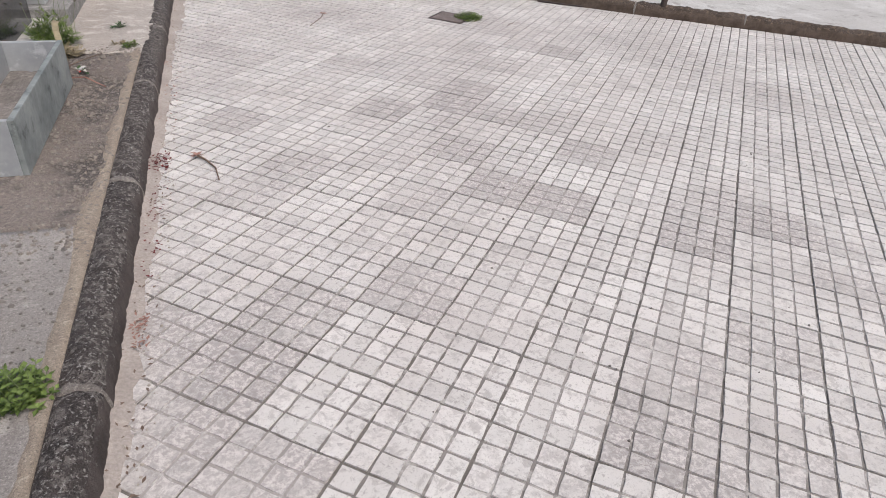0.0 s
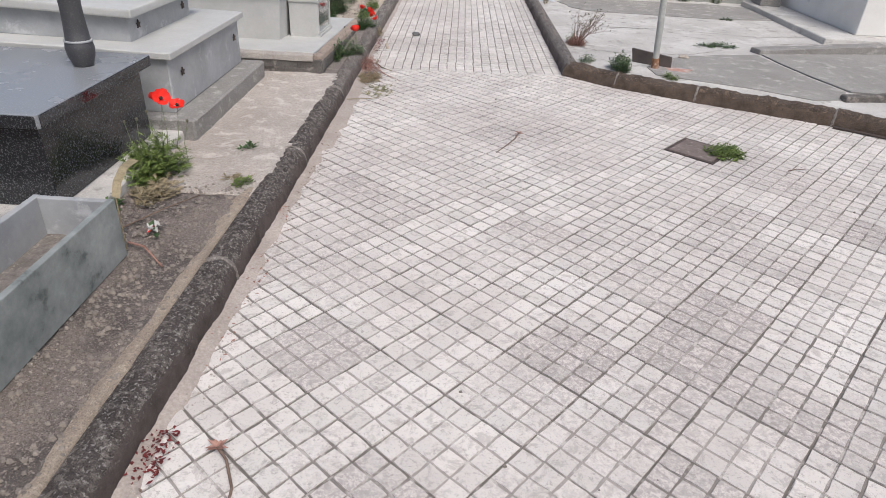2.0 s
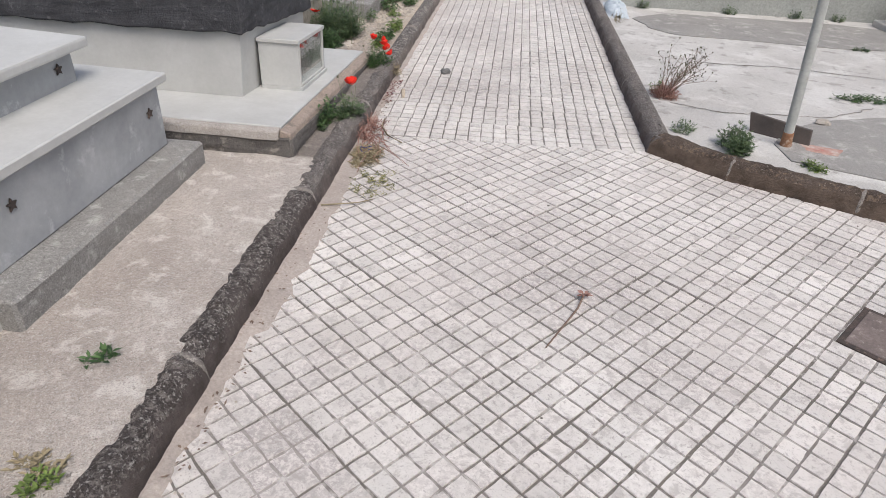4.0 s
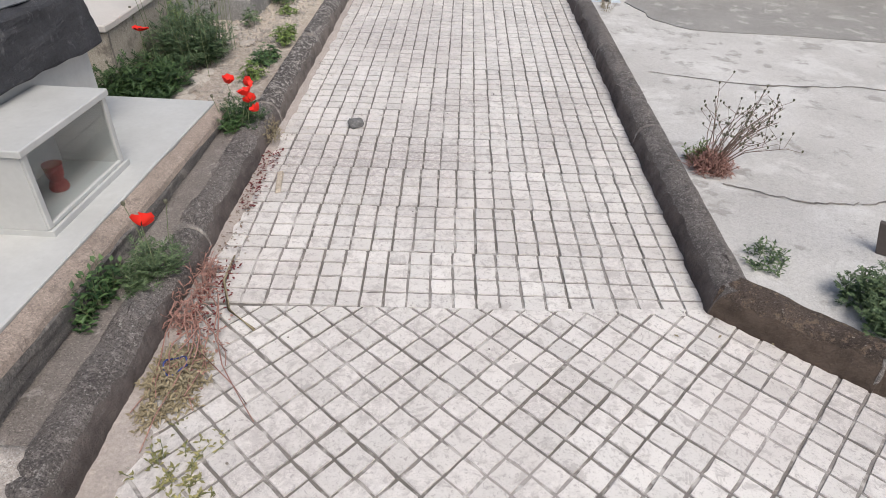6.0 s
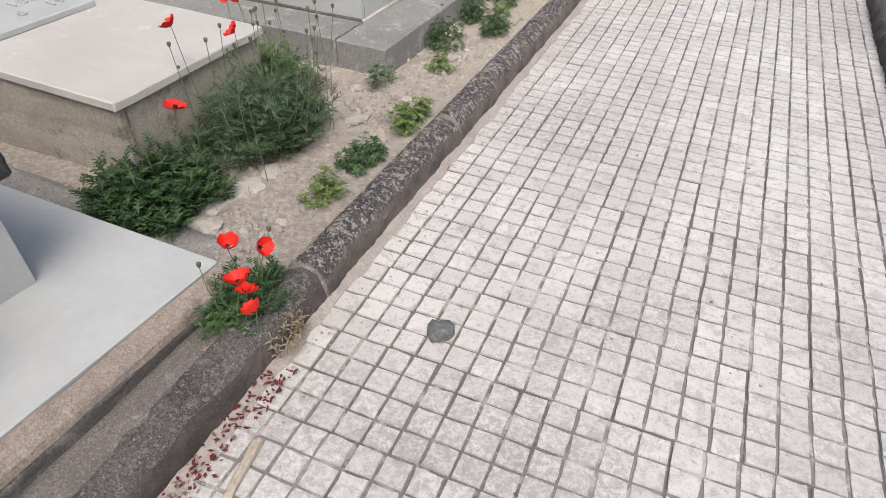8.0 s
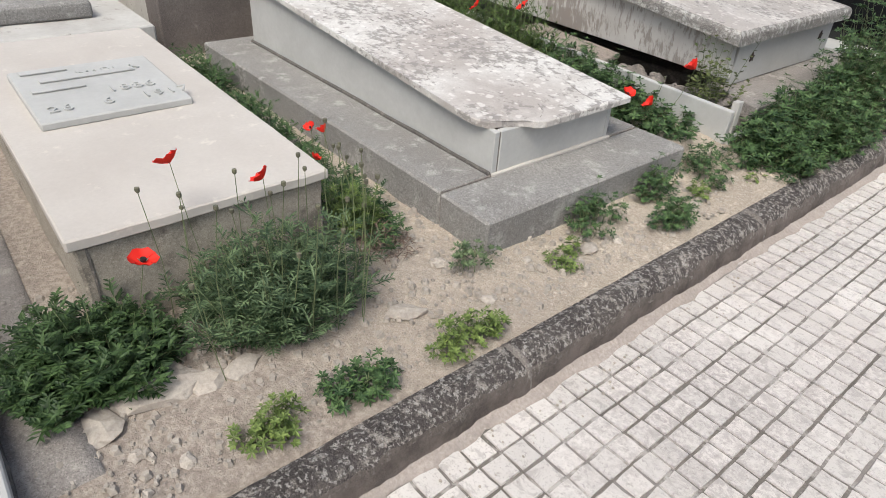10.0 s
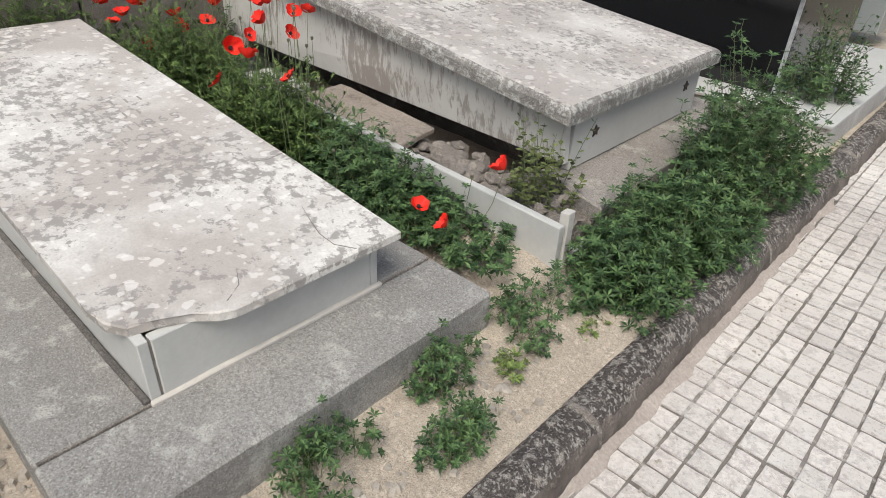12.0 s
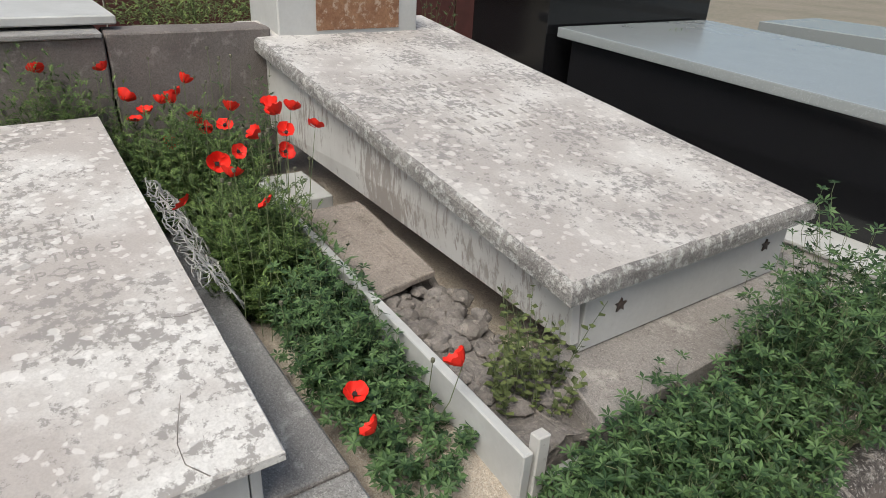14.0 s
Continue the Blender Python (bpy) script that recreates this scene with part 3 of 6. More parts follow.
def slab_polygon(name, outline, z0, z1, mat, label, cat, kind="", parent=None):
    n = len(outline)
    v = [(x, y, z0) for x, y in outline] + [(x, y, z1) for x, y in outline]
    f = [tuple(range(n))[::-1], tuple(range(n, 2 * n))] + [(i, (i + 1) % n, n + (i + 1) % n, n + i) for i in range(n)]
    ob = obj_of(name, v, f, mat, parent)
    if cat:
        tagged(ob, label, cat, kind=kind)
    return ob

slab_polygon("yard", [(1.72, 18), (1.74, 11.9), (1.76, 10.86), (1.78, 9.55), (1.79, 8.26), (2.17, 7.955), (2.80, 7.655), (3.785, 7.19), (4.685, 6.55), (5.665, 5.9), (6.865, 5.11), (8.265, 4.21), (20, 4.2), (20, 18)], -0.04, 0.098, YARD, "pale cracked concrete yard between the graves", "yard", "structure")

def wavy_patch(cx, cy, rx, ry, z, seed, n=46):
    pts = []
    for i in range(n):
        t = 2 * math.pi * i / n
        k = 1 + 0.12 * noise.noise((math.cos(t) * 2 + seed, math.sin(t) * 2, 0)) + 0.04 * noise.noise((math.cos(t) * 9, math.sin(t) * 9, seed))
        e = 0.72
        pts.append((cx + rx * k * math.copysign(abs(math.cos(t)) ** e, math.cos(t)), cy + ry * k * math.copysign(abs(math.sin(t)) ** e, math.sin(t))))
    return slab_polygon("concrete_patch", pts, 0.09, z, YARD_DARK, "darker grey cement patch spread over the yard", "concrete patch", "structure")

wavy_patch(3.75, 11.85, 1.65, 0.62, 0.106, 1.0)
slab_polygon("concrete_patch", [(2.52, 8.02), (2.9, 7.88), (3.3, 7.72), (3.72, 7.46), (3.98, 7.52), (4.15, 7.78), (4.02, 8.25), (3.92, 8.75), (3.87, 9.1), (3.45, 9.02), (3.0, 8.84), (2.66, 8.58), (2.5, 8.3)], 0.09, 0.105, YARD_DARK, "darker grey cement patch spread over the yard", "concrete patch", "structure")
slab_polygon("concrete_patch", [(4.19, 7.78), (4.6, 7.72), (5.6, 8.0), (6.9, 8.6), (6.6, 9.7), (5.6, 9.5), (3.92, 9.12), (3.96, 8.75), (4.06, 8.25)], 0.09, 0.112, YARD_DARK, "darker grey cement slab beside the patch", "concrete patch", "structure")
ledge = thing("yard_ledge", "low broken grey cement ledge across the yard", "ledge", kind="structure")
part("ledge_block", hexa([(3.9, 9.14, 0.09), (5.5, 9.53, 0.09), (5.46, 9.70, 0.09), (3.86, 9.30, 0.09), (3.9, 9.14, 0.15), (5.5, 9.53, 0.19), (5.46, 9.70, 0.19), (3.86, 9.30, 0.15)], cut=10, bevel=0.008, rough=0.008), CEMENT, ledge)
part("ledge_block", hexa([(3.98, 7.46, 0.09), (4.75, 7.60, 0.09), (4.73, 7.72, 0.09), (3.98, 7.56, 0.09), (3.98, 7.46, 0.145), (4.75, 7.60, 0.155), (4.73, 7.72, 0.155), (3.98, 7.56, 0.145)], cut=6, bevel=0.008, rough=0.008), CEMENT_DARK, ledge)
post = thing("iron_post", "leaning rusty iron post standing at the kerb foot", "post")
k = Mesh()
k.tube([Vector((4.90, 6.34, -0.02)).lerp(Vector((4.98, 6.34, 1.9)), i / 8) for i in range(9)], 0.034, 0.033, 16)
k.make("tube", IRON, post, smooth=True)
offcut = thing("wood_strip", "thin broken strip lying along the kerb foot", "wood")
part("strip", hexa([(3.70, 7.03, 0.002), (4.14, 6.76, 0.002), (4.16, 6.79, 0.002), (3.72, 7.06, 0.002), (3.70, 7.03, 0.018), (4.14, 6.76, 0.014), (4.16, 6.79, 0.014), (3.72, 7.06, 0.018)], cut=3, bevel=0.002, rough=0.003), IRON, offcut)

for pts in (((1.95, 9.0), (2.3, 8.86), (2.6, 8.9), (3.1, 8.95), (3.6, 9.3)), ((1.9, 10.4), (2.5, 10.25), (3.2, 10.3), (4.2, 10.1), (5.0, 10.3)), ((3.9, 9.35), (4.4, 9.75), (4.95, 9.9))):
    line = []
    for (ax, ay), (bx, by) in zip(pts, pts[1:]):
        for i in range(10):
            q = i / 10
            line.append((ax + (bx - ax) * q + 0.03 * noise.noise((ax + q * 9, ay, 0)), ay + (by - ay) * q + 0.03 * noise.noise((ay + q * 9, ax, 4))))
    v, f = [], []
    for i, (x, y) in enumerate(line):
        w = 0.006 + 0.005 * noise.noise((x * 9, y * 9, 0))
        v += [(x, y - w, 0.1015), (x, y + w, 0.1015)]
        if i:
            f.append((2 * i - 2, 2 * i, 2 * i + 1, 2 * i - 1))
    tagged(obj_of("yard_crack", v, f, EARTH), "dark crack across the concrete yard", "crack", kind="structure")

# low plastered wall that closes the yard
yard_wall = thing("wall_yard", "low grey plaster wall stained green along its foot", "wall", kind="structure")
part("wall_face", block(1.95, 9.5, 12.75, 12.95, 0.06, 0.95, cut=3, bevel=0.01, rough=0.004), surface("green_grey_plaster", (0.40, 0.41, 0.385), (0.32, 0.33, 0.31), 2, 50, (0.20, 0.19, 0.15), 0.64, 7, rough=0.9), yard_wall)

# ---- tombs by the wide paving ----
def trough():
    t = thing("planter_trough", "empty veined grey marble planter trough on the verge", "planter")
    x0, x1, y0, y1, z0, z1, w = -1.03, -0.69, 3.09, 4.34, 0.115, 0.385, 0.028
    part("side_panel", block(x1 - w, x1, y0, y1, z0, z1, bevel=0.003), GREEN_MARBLE, t)
    part("side_panel", block(x0, x0 + w, y0, y1, z0, z1, bevel=0.003), GREY_MARBLE, t)
    part("end_panel", block(x0 + w, x1 - w, y0, y0 + w, z0, z1 - 0.002, bevel=0.003), GREY_MARBLE, t)
    part("end_panel", block(x0 + w, x1 - w, y1 - w, y1, z0, z1 - 0.002, bevel=0.003), GREY_MARBLE, t)
    part("soil_fill", block(x0 + w, x1 - w, y0 + w, y1 - w, z0, z0 + 0.10, cut=9, bevel=0, rough=0.012), EARTH, t, "dry crumbly brown soil")

trough()

def granite_tomb():
    t = thing("granite_tomb", "low dark speckled granite tomb with a polished lid coloured for reflected sky", "tomb")
    part("footing", block(-2.9, -0.98, 4.35, 5.75, 0.05, 0.175, cut=3, bevel=0.008, rough=0.004), YARD, t, "pale concrete footing")
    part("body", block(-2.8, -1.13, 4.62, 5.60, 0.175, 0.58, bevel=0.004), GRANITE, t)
    # lid top holds the painted sky reflection; the edge strips stay bare granite
    part("lid", block(-2.85, -1.08, 4.56, 5.66, 0.58, 0.645, bevel=0.01, segs=2), GRANITE_SKY_TOP, t, "polished lid coloured grey for reflected sky, with a dark edge")
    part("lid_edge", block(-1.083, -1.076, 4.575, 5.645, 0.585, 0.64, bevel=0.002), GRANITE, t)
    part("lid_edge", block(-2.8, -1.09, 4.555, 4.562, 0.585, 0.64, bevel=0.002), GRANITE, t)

granite_tomb()
vase = thing("grave_vase", "dark bronze flower vase with a ribbed foot", "vase")
part("body", lathe([(0.05, 0), (0.052, 0.012), (0.066, 0.05), (0.072, 0.09), (0.066, 0.125), (0.062, 0.13), (0.056, 0.2), (0.052, 0.3), (0.06, 0.42), (0.07, 0.46), (0.06, 0.455), (0.045, 0.42)], -1.30, 5.36, 0.645, 28), DARK_METAL, vase, smooth=True)
part("band", lathe([(0.069, 0.125), (0.071, 0.13), (0.069, 0.135)], -1.30, 5.36, 0.645, 28), GREY_MARBLE, vase, "pale worn rim band")

def star(x, y, z, r, parent, axis='x'):
    bm = bmesh.new()
    ring = []
    for d in (0, 0.008):
        row = []
        for i in range(10):
            a = math.pi / 2 + math.pi * i / 5
            q = r if i % 2 == 0 else r * 0.45
            u, w = q * math.cos(a), q * math.sin(a)
            row.append(bm.verts.new((x + d, y + u, z + w) if axis == 'x' else (x + u, y - d, z + w)))
        ring.append(row)
    bm.faces.new(ring[0])
    bm.faces.new(ring[1])
    for i in range(10):
        bm.faces.new((ring[0][i], ring[0][(i + 1) % 10], ring[1][(i + 1) % 10], ring[1][i]))
    return part("star_stud", bm, IRON, parent, "small dark metal star")

def stepped_tomb():
    t = thing("stepped_tomb", "stepped grey veined marble tomb with star studs", "tomb")
    part("plinth", block(-3.3, -0.90, 5.70, 7.20, 0.05, 0.245, cut=5, bevel=0.012, rough=0.006), CEMENT, t, "rough grey cement plinth")
    part("step", sloped(-3.2, -1.06, 5.82, 7.12, 0.245, 0.62, 0.58, bevel=0.006), GREY_MARBLE, t)
    part("step_slab", sloped(-3.2, -1.02, 5.78, 7.16, 0.62, 0.655, 0.625, 0.58, bevel=0.006), MARBLE, t, "pale marble step slab")
    part("box", sloped(-3.1, -1.34, 5.98, 6.92, 0.655, 0.84, 0.78, 0.625, bevel=0.005), GREY_MARBLE, t)
    part("lid", sloped(-3.15, -1.28, 5.92, 6.98, 0.84, 0.90, 0.83, 0.78, bevel=0.012, segs=2), MARBLE, t, "white marble lid")
    for y in (6.10, 6.80):
        star(-1.338, y, 0.715, 0.028, t)
    for y in (6.0, 7.0):
        star(-1.058, y, 0.46, 0.028, t)

stepped_tomb()

# ---- tomb with the glass-fronted box ----
def slanted(x0, x1, y0, y1, za, zb, ta, tb, **k):
    """A block whose bottom and top run from y0 to y1."""
    return hexa([(x0, y0, za), (x1, y0, za), (x1, y1, zb), (x0, y1, zb), (x0, y0, ta), (x1, y0, ta), (x1, y1, tb), (x0, y1, tb)], **k)

def rock_tomb():
    t = thing("rock_faced_tomb", "white marble tomb with a dark rock-faced upper course", "tomb")
    part("footing", slanted(-3.2, -0.462, 7.36, 9.44, 0.05, 0.05, 0.232, 0.142, cut=16, bevel=0.014, rough=0.014), CEMENT_DARK, t, "crumbling rough cement footing")
    part("slab", slanted(-3.2, -0.535, 7.415, 9.44, 0.225, 0.135, 0.279, 0.188, cut=2, bevel=0.005, rough=0.001), MARBLE, t, "smooth white marble slab")
    part("slab_edge", hexa([(-0.534, 7.37, 0.225), (-0.462, 7.37, 0.215), (-0.462, 9.44, 0.125), (-0.534, 9.44, 0.135), (-0.534, 7.37, 0.274), (-0.470, 7.37, 0.252), (-0.470, 9.44, 0.160), (-0.534, 9.44, 0.183)], cut=18, bevel=0.006, rough=0.006), PLASTER_PINK, t, "brown stained mortar along the slab edge")
    part("slab_edge", hexa([(-3.2, 7.352, 0.215), (-0.536, 7.352, 0.215), (-0.536, 7.413, 0.225), (-3.2, 7.413, 0.225), (-3.2, 7.362, 0.262), (-0.536, 7.362, 0.262), (-0.536, 7.413, 0.275), (-3.2, 7.413, 0.275)], cut=18, bevel=0.005, rough=0.006), PLASTER_PALE, t, "pale broken mortar along the slab front")
    z = lambda y: 0.279 - 0.045 * (y - 7.352)
    part("base", hexa([(-2.6, 7.90, z(7.9)), (-0.955, 7.90, z(7.9)), (-0.93, 9.12, z(9.12)), (-2.6, 9.12, z(9.12)), (-2.6, 7.90, 0.66), (-0.925, 7.90, 0.66), (-0.92, 9.1, 0.56), (-2.6, 9.1, 0.56)], bevel=0.004), MARBLE, t)
    part("course", hexa([(-2.7, 7.85, 0.66), (-0.89, 7.85, 0.66), (-0.87, 9.16, 0.56), (-2.7, 9.16, 0.56), (-2.7, 7.87, 0.88), (-0.90, 7.87, 0.88), (-0.89, 9.14, 0.79), (-2.7, 9.14, 0.79)], cut=14, bevel=0.01, rough=0.014), ROCK, t, "rough dark rock-faced stone course")
    part("top_slab", hexa([(-2.6, 7.93, 0.884), (-0.97, 7.93, 0.884), (-0.97, 9.06, 0.795), (-2.6, 9.06, 0.795), (-2.6, 7.93, 0.925), (-0.97, 7.93, 0.925), (-0.97, 9.06, 0.84), (-2.6, 9.06, 0.84)], bevel=0.006), GREY_MARBLE, t, "grey marble top slab")

rock_tomb()

def glass_box():
    t = thing("ossuary_box", "small white marble box with a glazed front", "marble box")
    x0, x1, y0, y1 = -0.915, -0.645, 8.13, 8.68
    z0, z1 = 0.247, 0.222
    tz0, tz1 = 0.553, 0.527
    w = 0.022
    part("floor_slab", slanted(x0, x1 + 0.012, y0, y1 + 0.02, z0 - 0.003, z1 - 0.003, z0 + 0.025, z1 + 0.025, bevel=0.003), MARBLE, t)
    part("end_panel", slanted(x0, x1 - 0.006, y0, y0 + w, z0 + 0.025, z0 + 0.024, tz0, tz0, bevel=0.002), MARBLE, t)
    part("end_panel", slanted(x0, x1 - 0.006, y1 - w, y1, z1 + 0.026, z1 + 0.025, tz1, tz1, bevel=0.002), MARBLE, t)
    part("back_panel", slanted(x0, x0 + w, y0 + w, y1 - w, z0 + 0.025, z1 + 0.025, tz0, tz1, bevel=0.002), GREY_MARBLE, t)
    part("top_slab", slanted(x0 - 0.005, x1 + 0.01, y0 - 0.012, y1 + 0.012, tz0, tz1, tz0 + 0.028, tz1 + 0.028, bevel=0.004), MARBLE, t)
    glass = part("glass_pane", slanted(x1 - 0.012, x1 - 0.007, y0 + w + 0.004, y1 - w - 0.004, z0 + 0.028, z1 + 0.028, tz0 - 0.004, tz1 - 0.004, bevel=0), GLASS, t)
    glass.visible_shadow = False
    alu = MARBLE
    part("frame_post", slanted(x1 - 0.014, x1 + 0.002, y0 + 0.004, y0 + w + 0.006, z0 + 0.027, z0 + 0.026, tz0 - 0.002, tz0 - 0.003, bevel=0.002), alu, t)
    part("frame_post", slanted(x1 - 0.014, x1 + 0.002, y1 - w - 0.006, y1 - 0.004, z1 + 0.028, z1 + 0.027, tz1 - 0.002, tz1 - 0.003, bevel=0.002), alu, t)
    part("frame_rail", slanted(x1 - 0.014, x1 + 0.003, y0 + w + 0.007, y1 - w - 0.007, z0 + 0.026, z1 + 0.026, z0 + 0.042, z1 + 0.042, bevel=0.002), alu, t)

glass_box()
RED_GLASS = surface("dusty_red_plastic", (0.32, 0.045, 0.04), (0.22, 0.03, 0.03), 20, 60, rough=0.5)
lamp = thing("grave_lamp", "small dusty red votive lamp inside the box", "votive lamp")
part("base", lathe([(0.032, 0), (0.036, 0.01), (0.03, 0.03), (0.022, 0.04)], -0.77, 8.42, 0.26, 16), RED_GLASS, lamp, "dull red cup")
part("cup", lathe([(0.022, 0.04), (0.03, 0.06), (0.034, 0.10), (0.036, 0.105), (0.03, 0.105)], -0.77, 8.42, 0.26, 16), RED_GLASS, lamp)

# ---- cream tomb with the plaque ----
def cream_tomb():
    t = thing("cream_tomb", "low tomb with a smooth cream stone lid and stained sides", "tomb")
    part("body", sloped(-3.2, -1.205, 9.76, 10.58, 0.03, 0.435, 0.405, cut=8, bevel=0.008, rough=0.006), PLASTER, t, "brown stained plaster body")
    part("lid", sloped(-3.22, -1.185, 9.74, 10.60, 0.435, 0.475, 0.445, 0.405, cut=8, bevel=0.006, rough=0.004), CREAM, t)
    part("crack", block(-1.2045, -1.199, 9.79, 9.797, 0.2, 0.405, cut=6, bevel=0, rough=0.004), EARTH, t, "dark crack down the corner")

cream_tomb()

def text_mesh(name, words, size, m, mat, parent, depth=0.003):
    c = bpy.data.curves.new("lettering", 'FONT')
    c.body, c.size, c.extrude = words, size, depth
    o = new("lettering_source", c)
    bpy.context.view_layer.update()
    me = bpy.data.meshes.new_from_object(o.evaluated_get(bpy.context.evaluated_depsgraph_get()))
    bpy.data.objects.remove(o)
    me.materials.clear()
    me.materials.append(mat)
    me.transform(m)
    ob = new(name, me)
    ob.parent = parent
    return ob

plaque = thing("name_plaque", "cracked white marble plaque with raised lettering", "plaque")
part("panel", hexa([(-2.61, 9.86, 0.464), (-2.00, 9.86, 0.455), (-2.00, 10.43, 0.455), (-2.61, 10.43, 0.464), (-2.61, 9.86, 0.505), (-2.00, 9.86, 0.488), (-2.00, 10.43, 0.488), (-2.61, 10.43, 0.505)], bevel=0.006, cut=2, rough=0.001), MARBLE, plaque)
for words, u, dx in (("MARIA", 0.27, -2.44), ("1886", 0.33, -2.20), ("26  6  1917", 0.08, -2.08)):
    for i, ch in enumerate(words):
        if ch != " ":
            text_mesh("letter", ch, 0.085, Matrix.Translation((dx, 9.83 + u + i * 0.05, 0.4925 - 0.028 * (dx + 2.00))) @ Matrix.Rotation(radians(1.6), 4, 'Y') @ Matrix.Rotation(radians(90), 4, 'Z'), MARBLE, plaque)
for dx, ya, yb in ((-2.56, 9.9, 10.08), (-2.44, 9.95, 10.33), (-2.33, 9.9, 10.1)):
    zz = 0.49 - 0.028 * (dx + 2.00)
    part("lettering_bar", block(dx - 0.025, dx + 0.025, ya, yb, zz, zz + 0.006, bevel=0.001), MARBLE, plaque)

# ---- tomb on the grey plinth ----
def plinth_tomb():
    t = thing("plinth_tomb", "white marble tomb with a lichened lid on a cement plinth", "tomb")
    x0, x1, y0, y1 = -3.58, -0.825, 11.07, 12.40
    part("plinth_side", block(x0, x1 - 0.30, y0, y0 + 0.36, 0.02, 0.243, cut=6, bevel=0.01, rough=0.003), CEMENT, t)
    part("plinth_side", block(x0, x1 - 0.30, y1 - 0.36, y1, 0.02, 0.243, cut=6, bevel=0.01, rough=0.003), CEMENT, t)
    part("plinth_front", block(x1 - 0.295, x1, y0, y1, 0.02, 0.24, cut=6, bevel=0.01, rough=0.003), CEMENT, t)
    part("joint_mortar", block(x1 - 0.302, x1 - 0.293, y0 + 0.01, y1 - 0.01, 0.1, 0.241, cut=4, bevel=0.001, rough=0.001), MORTAR, t)
    bx0, bx1, by0, by1 = -3.45, -1.125, 11.36, 12.15
    top = lambda x: 0.435 + (0.64 - 0.435) * (bx1 - x) / (bx1 - bx0)
    part("side_panel", hexa([(bx0, by0, 0.24), (bx1, by0, 0.24), (bx1, by0 + 0.03, 0.24), (bx0, by0 + 0.03, 0.24), (bx0, by0, top(bx0)), (bx1, by0, top(bx1)), (bx1, by0 + 0.03, top(bx1)), (bx0, by0 + 0.03, top(bx0))], bevel=0.003), MARBLE, t)
    part("side_panel", hexa([(bx0, by1 - 0.03, 0.24), (bx1, by1 - 0.03, 0.24), (bx1, by1, 0.24), (bx0, by1, 0.24), (bx0, by1 - 0.03, top(bx0)), (bx1, by1 - 0.03, top(bx1)), (bx1, by1, top(bx1)), (bx0, by1, top(bx0))], bevel=0.003), MARBLE, t)
    part("front_panel", block(bx1 - 0.03, bx1 + 0.003, by0 + 0.036, by1 - 0.034, 0.24, 0.435, bevel=0.003), MARBLE, t)
    part("back_panel", block(bx0, bx0 + 0.03, by0 + 0.03, by1 - 0.03, 0.24, 0.63, bevel=0.003), MARBLE, t)
    part("corner_gap", block(bx1 - 0.02, bx1 - 0.002, by0 + 0.029, by0 + 0.038, 0.24, 0.43, bevel=0), EARTH, t, "dark open corner joint")
    part("mortar_bead", block(bx1 + 0.001, bx1 + 0.02, by0 - 0.005, by1 + 0.005, 0.236, 0.252, cut=8, bevel=0.004, rough=0.003), CREAM, t)
    part("mortar_bead", block(bx0, bx1, by0 - 0.02, by0 - 0.001, 0.238, 0.256, cut=8, bevel=0.004, rough=0.003), CEMENT_DARK, t)
    # lid with a broken near corner
    lx0, lx1, ly0, ly1 = -3.50, -1.06, 11.315, 12.195
    outline = [(lx0, ly0), (-1.30, ly0), (-1.215, ly0 + 0.012), (-1.165, 11.36), (-1.15, 11.43), (-1.115, 11.51), (-1.075, 11.56), (lx1, 11.60), (lx1, ly1), (-1.6, ly1), (lx0, ly1)]
    bm = bmesh.new()
    lift = lambda x: 0.436 + (0.205 / 2.325) * (bx1 - x)
    lower = [bm.verts.new((x, y, lift(x))) for x, y in outline]
    upper = [bm.verts.new((x, y, lift(x) + 0.030)) for x, y in outline]
    bm.faces.new(upper)
    bm.faces.new(lower[::-1])
    for i in range(len(outline)):
        j = (i + 1) % len(outline)
        bm.faces.new((lower[i], lower[j], upper[j], upper[i]))
    bmesh.ops.bevel(bm, geom=[e for e in bm.edges if e.verts[0] in upper and e.verts[1] in upper], offset=0.005, segments=1, affect='EDGES')
    part("lid", bm, LICHEN, t, "white marble lid blotched with grey lichen, corner broken")
    # hairline cracks near the foot of the lid
    for pts in (((-1.07, 12.02), (-1.13, 11.98), (-1.20, 11.98), (-1.27, 12.0), (-1.36, 12.03)), ((-1.70, 12.19), (-1.69, 12.12), (-1.71, 12.06)), ((-1.10, 11.60), (-1.14, 11.66), (-1.2, 11.69))):
        k = Mesh()
        k.tube([Vector((x, y, lift(x) + 0.0295)) for x, y in pts], 0.0022, 0.0012, 4)
        k.make("crack", EARTH, t, "thin dark crack")
    slope = Matrix.Rotation(math.atan(0.205 / 2.325), 4, 'Y')
    for words, x, y in (("SPOSE", -2.06, 11.72), ("1865", -2.17, 11.86)):
        for i, ch in enumerate(words):
            text_mesh("letter", ch, 0.075, Matrix.Translation((x, y + i * 0.05, lift(x) + 0.0305)) @ slope @ Matrix.Rotation(radians(90), 4, 'Z'), INSCRIPTION, t, 0.0006)
    for x, ya, yb in ((-2.42, 11.55, 12.08), (-2.30, 11.6, 12.0), (-2.18, 11.62, 12.02)):
        for k in range(int((yb - ya) / 0.055)):
            y = ya + k * 0.055
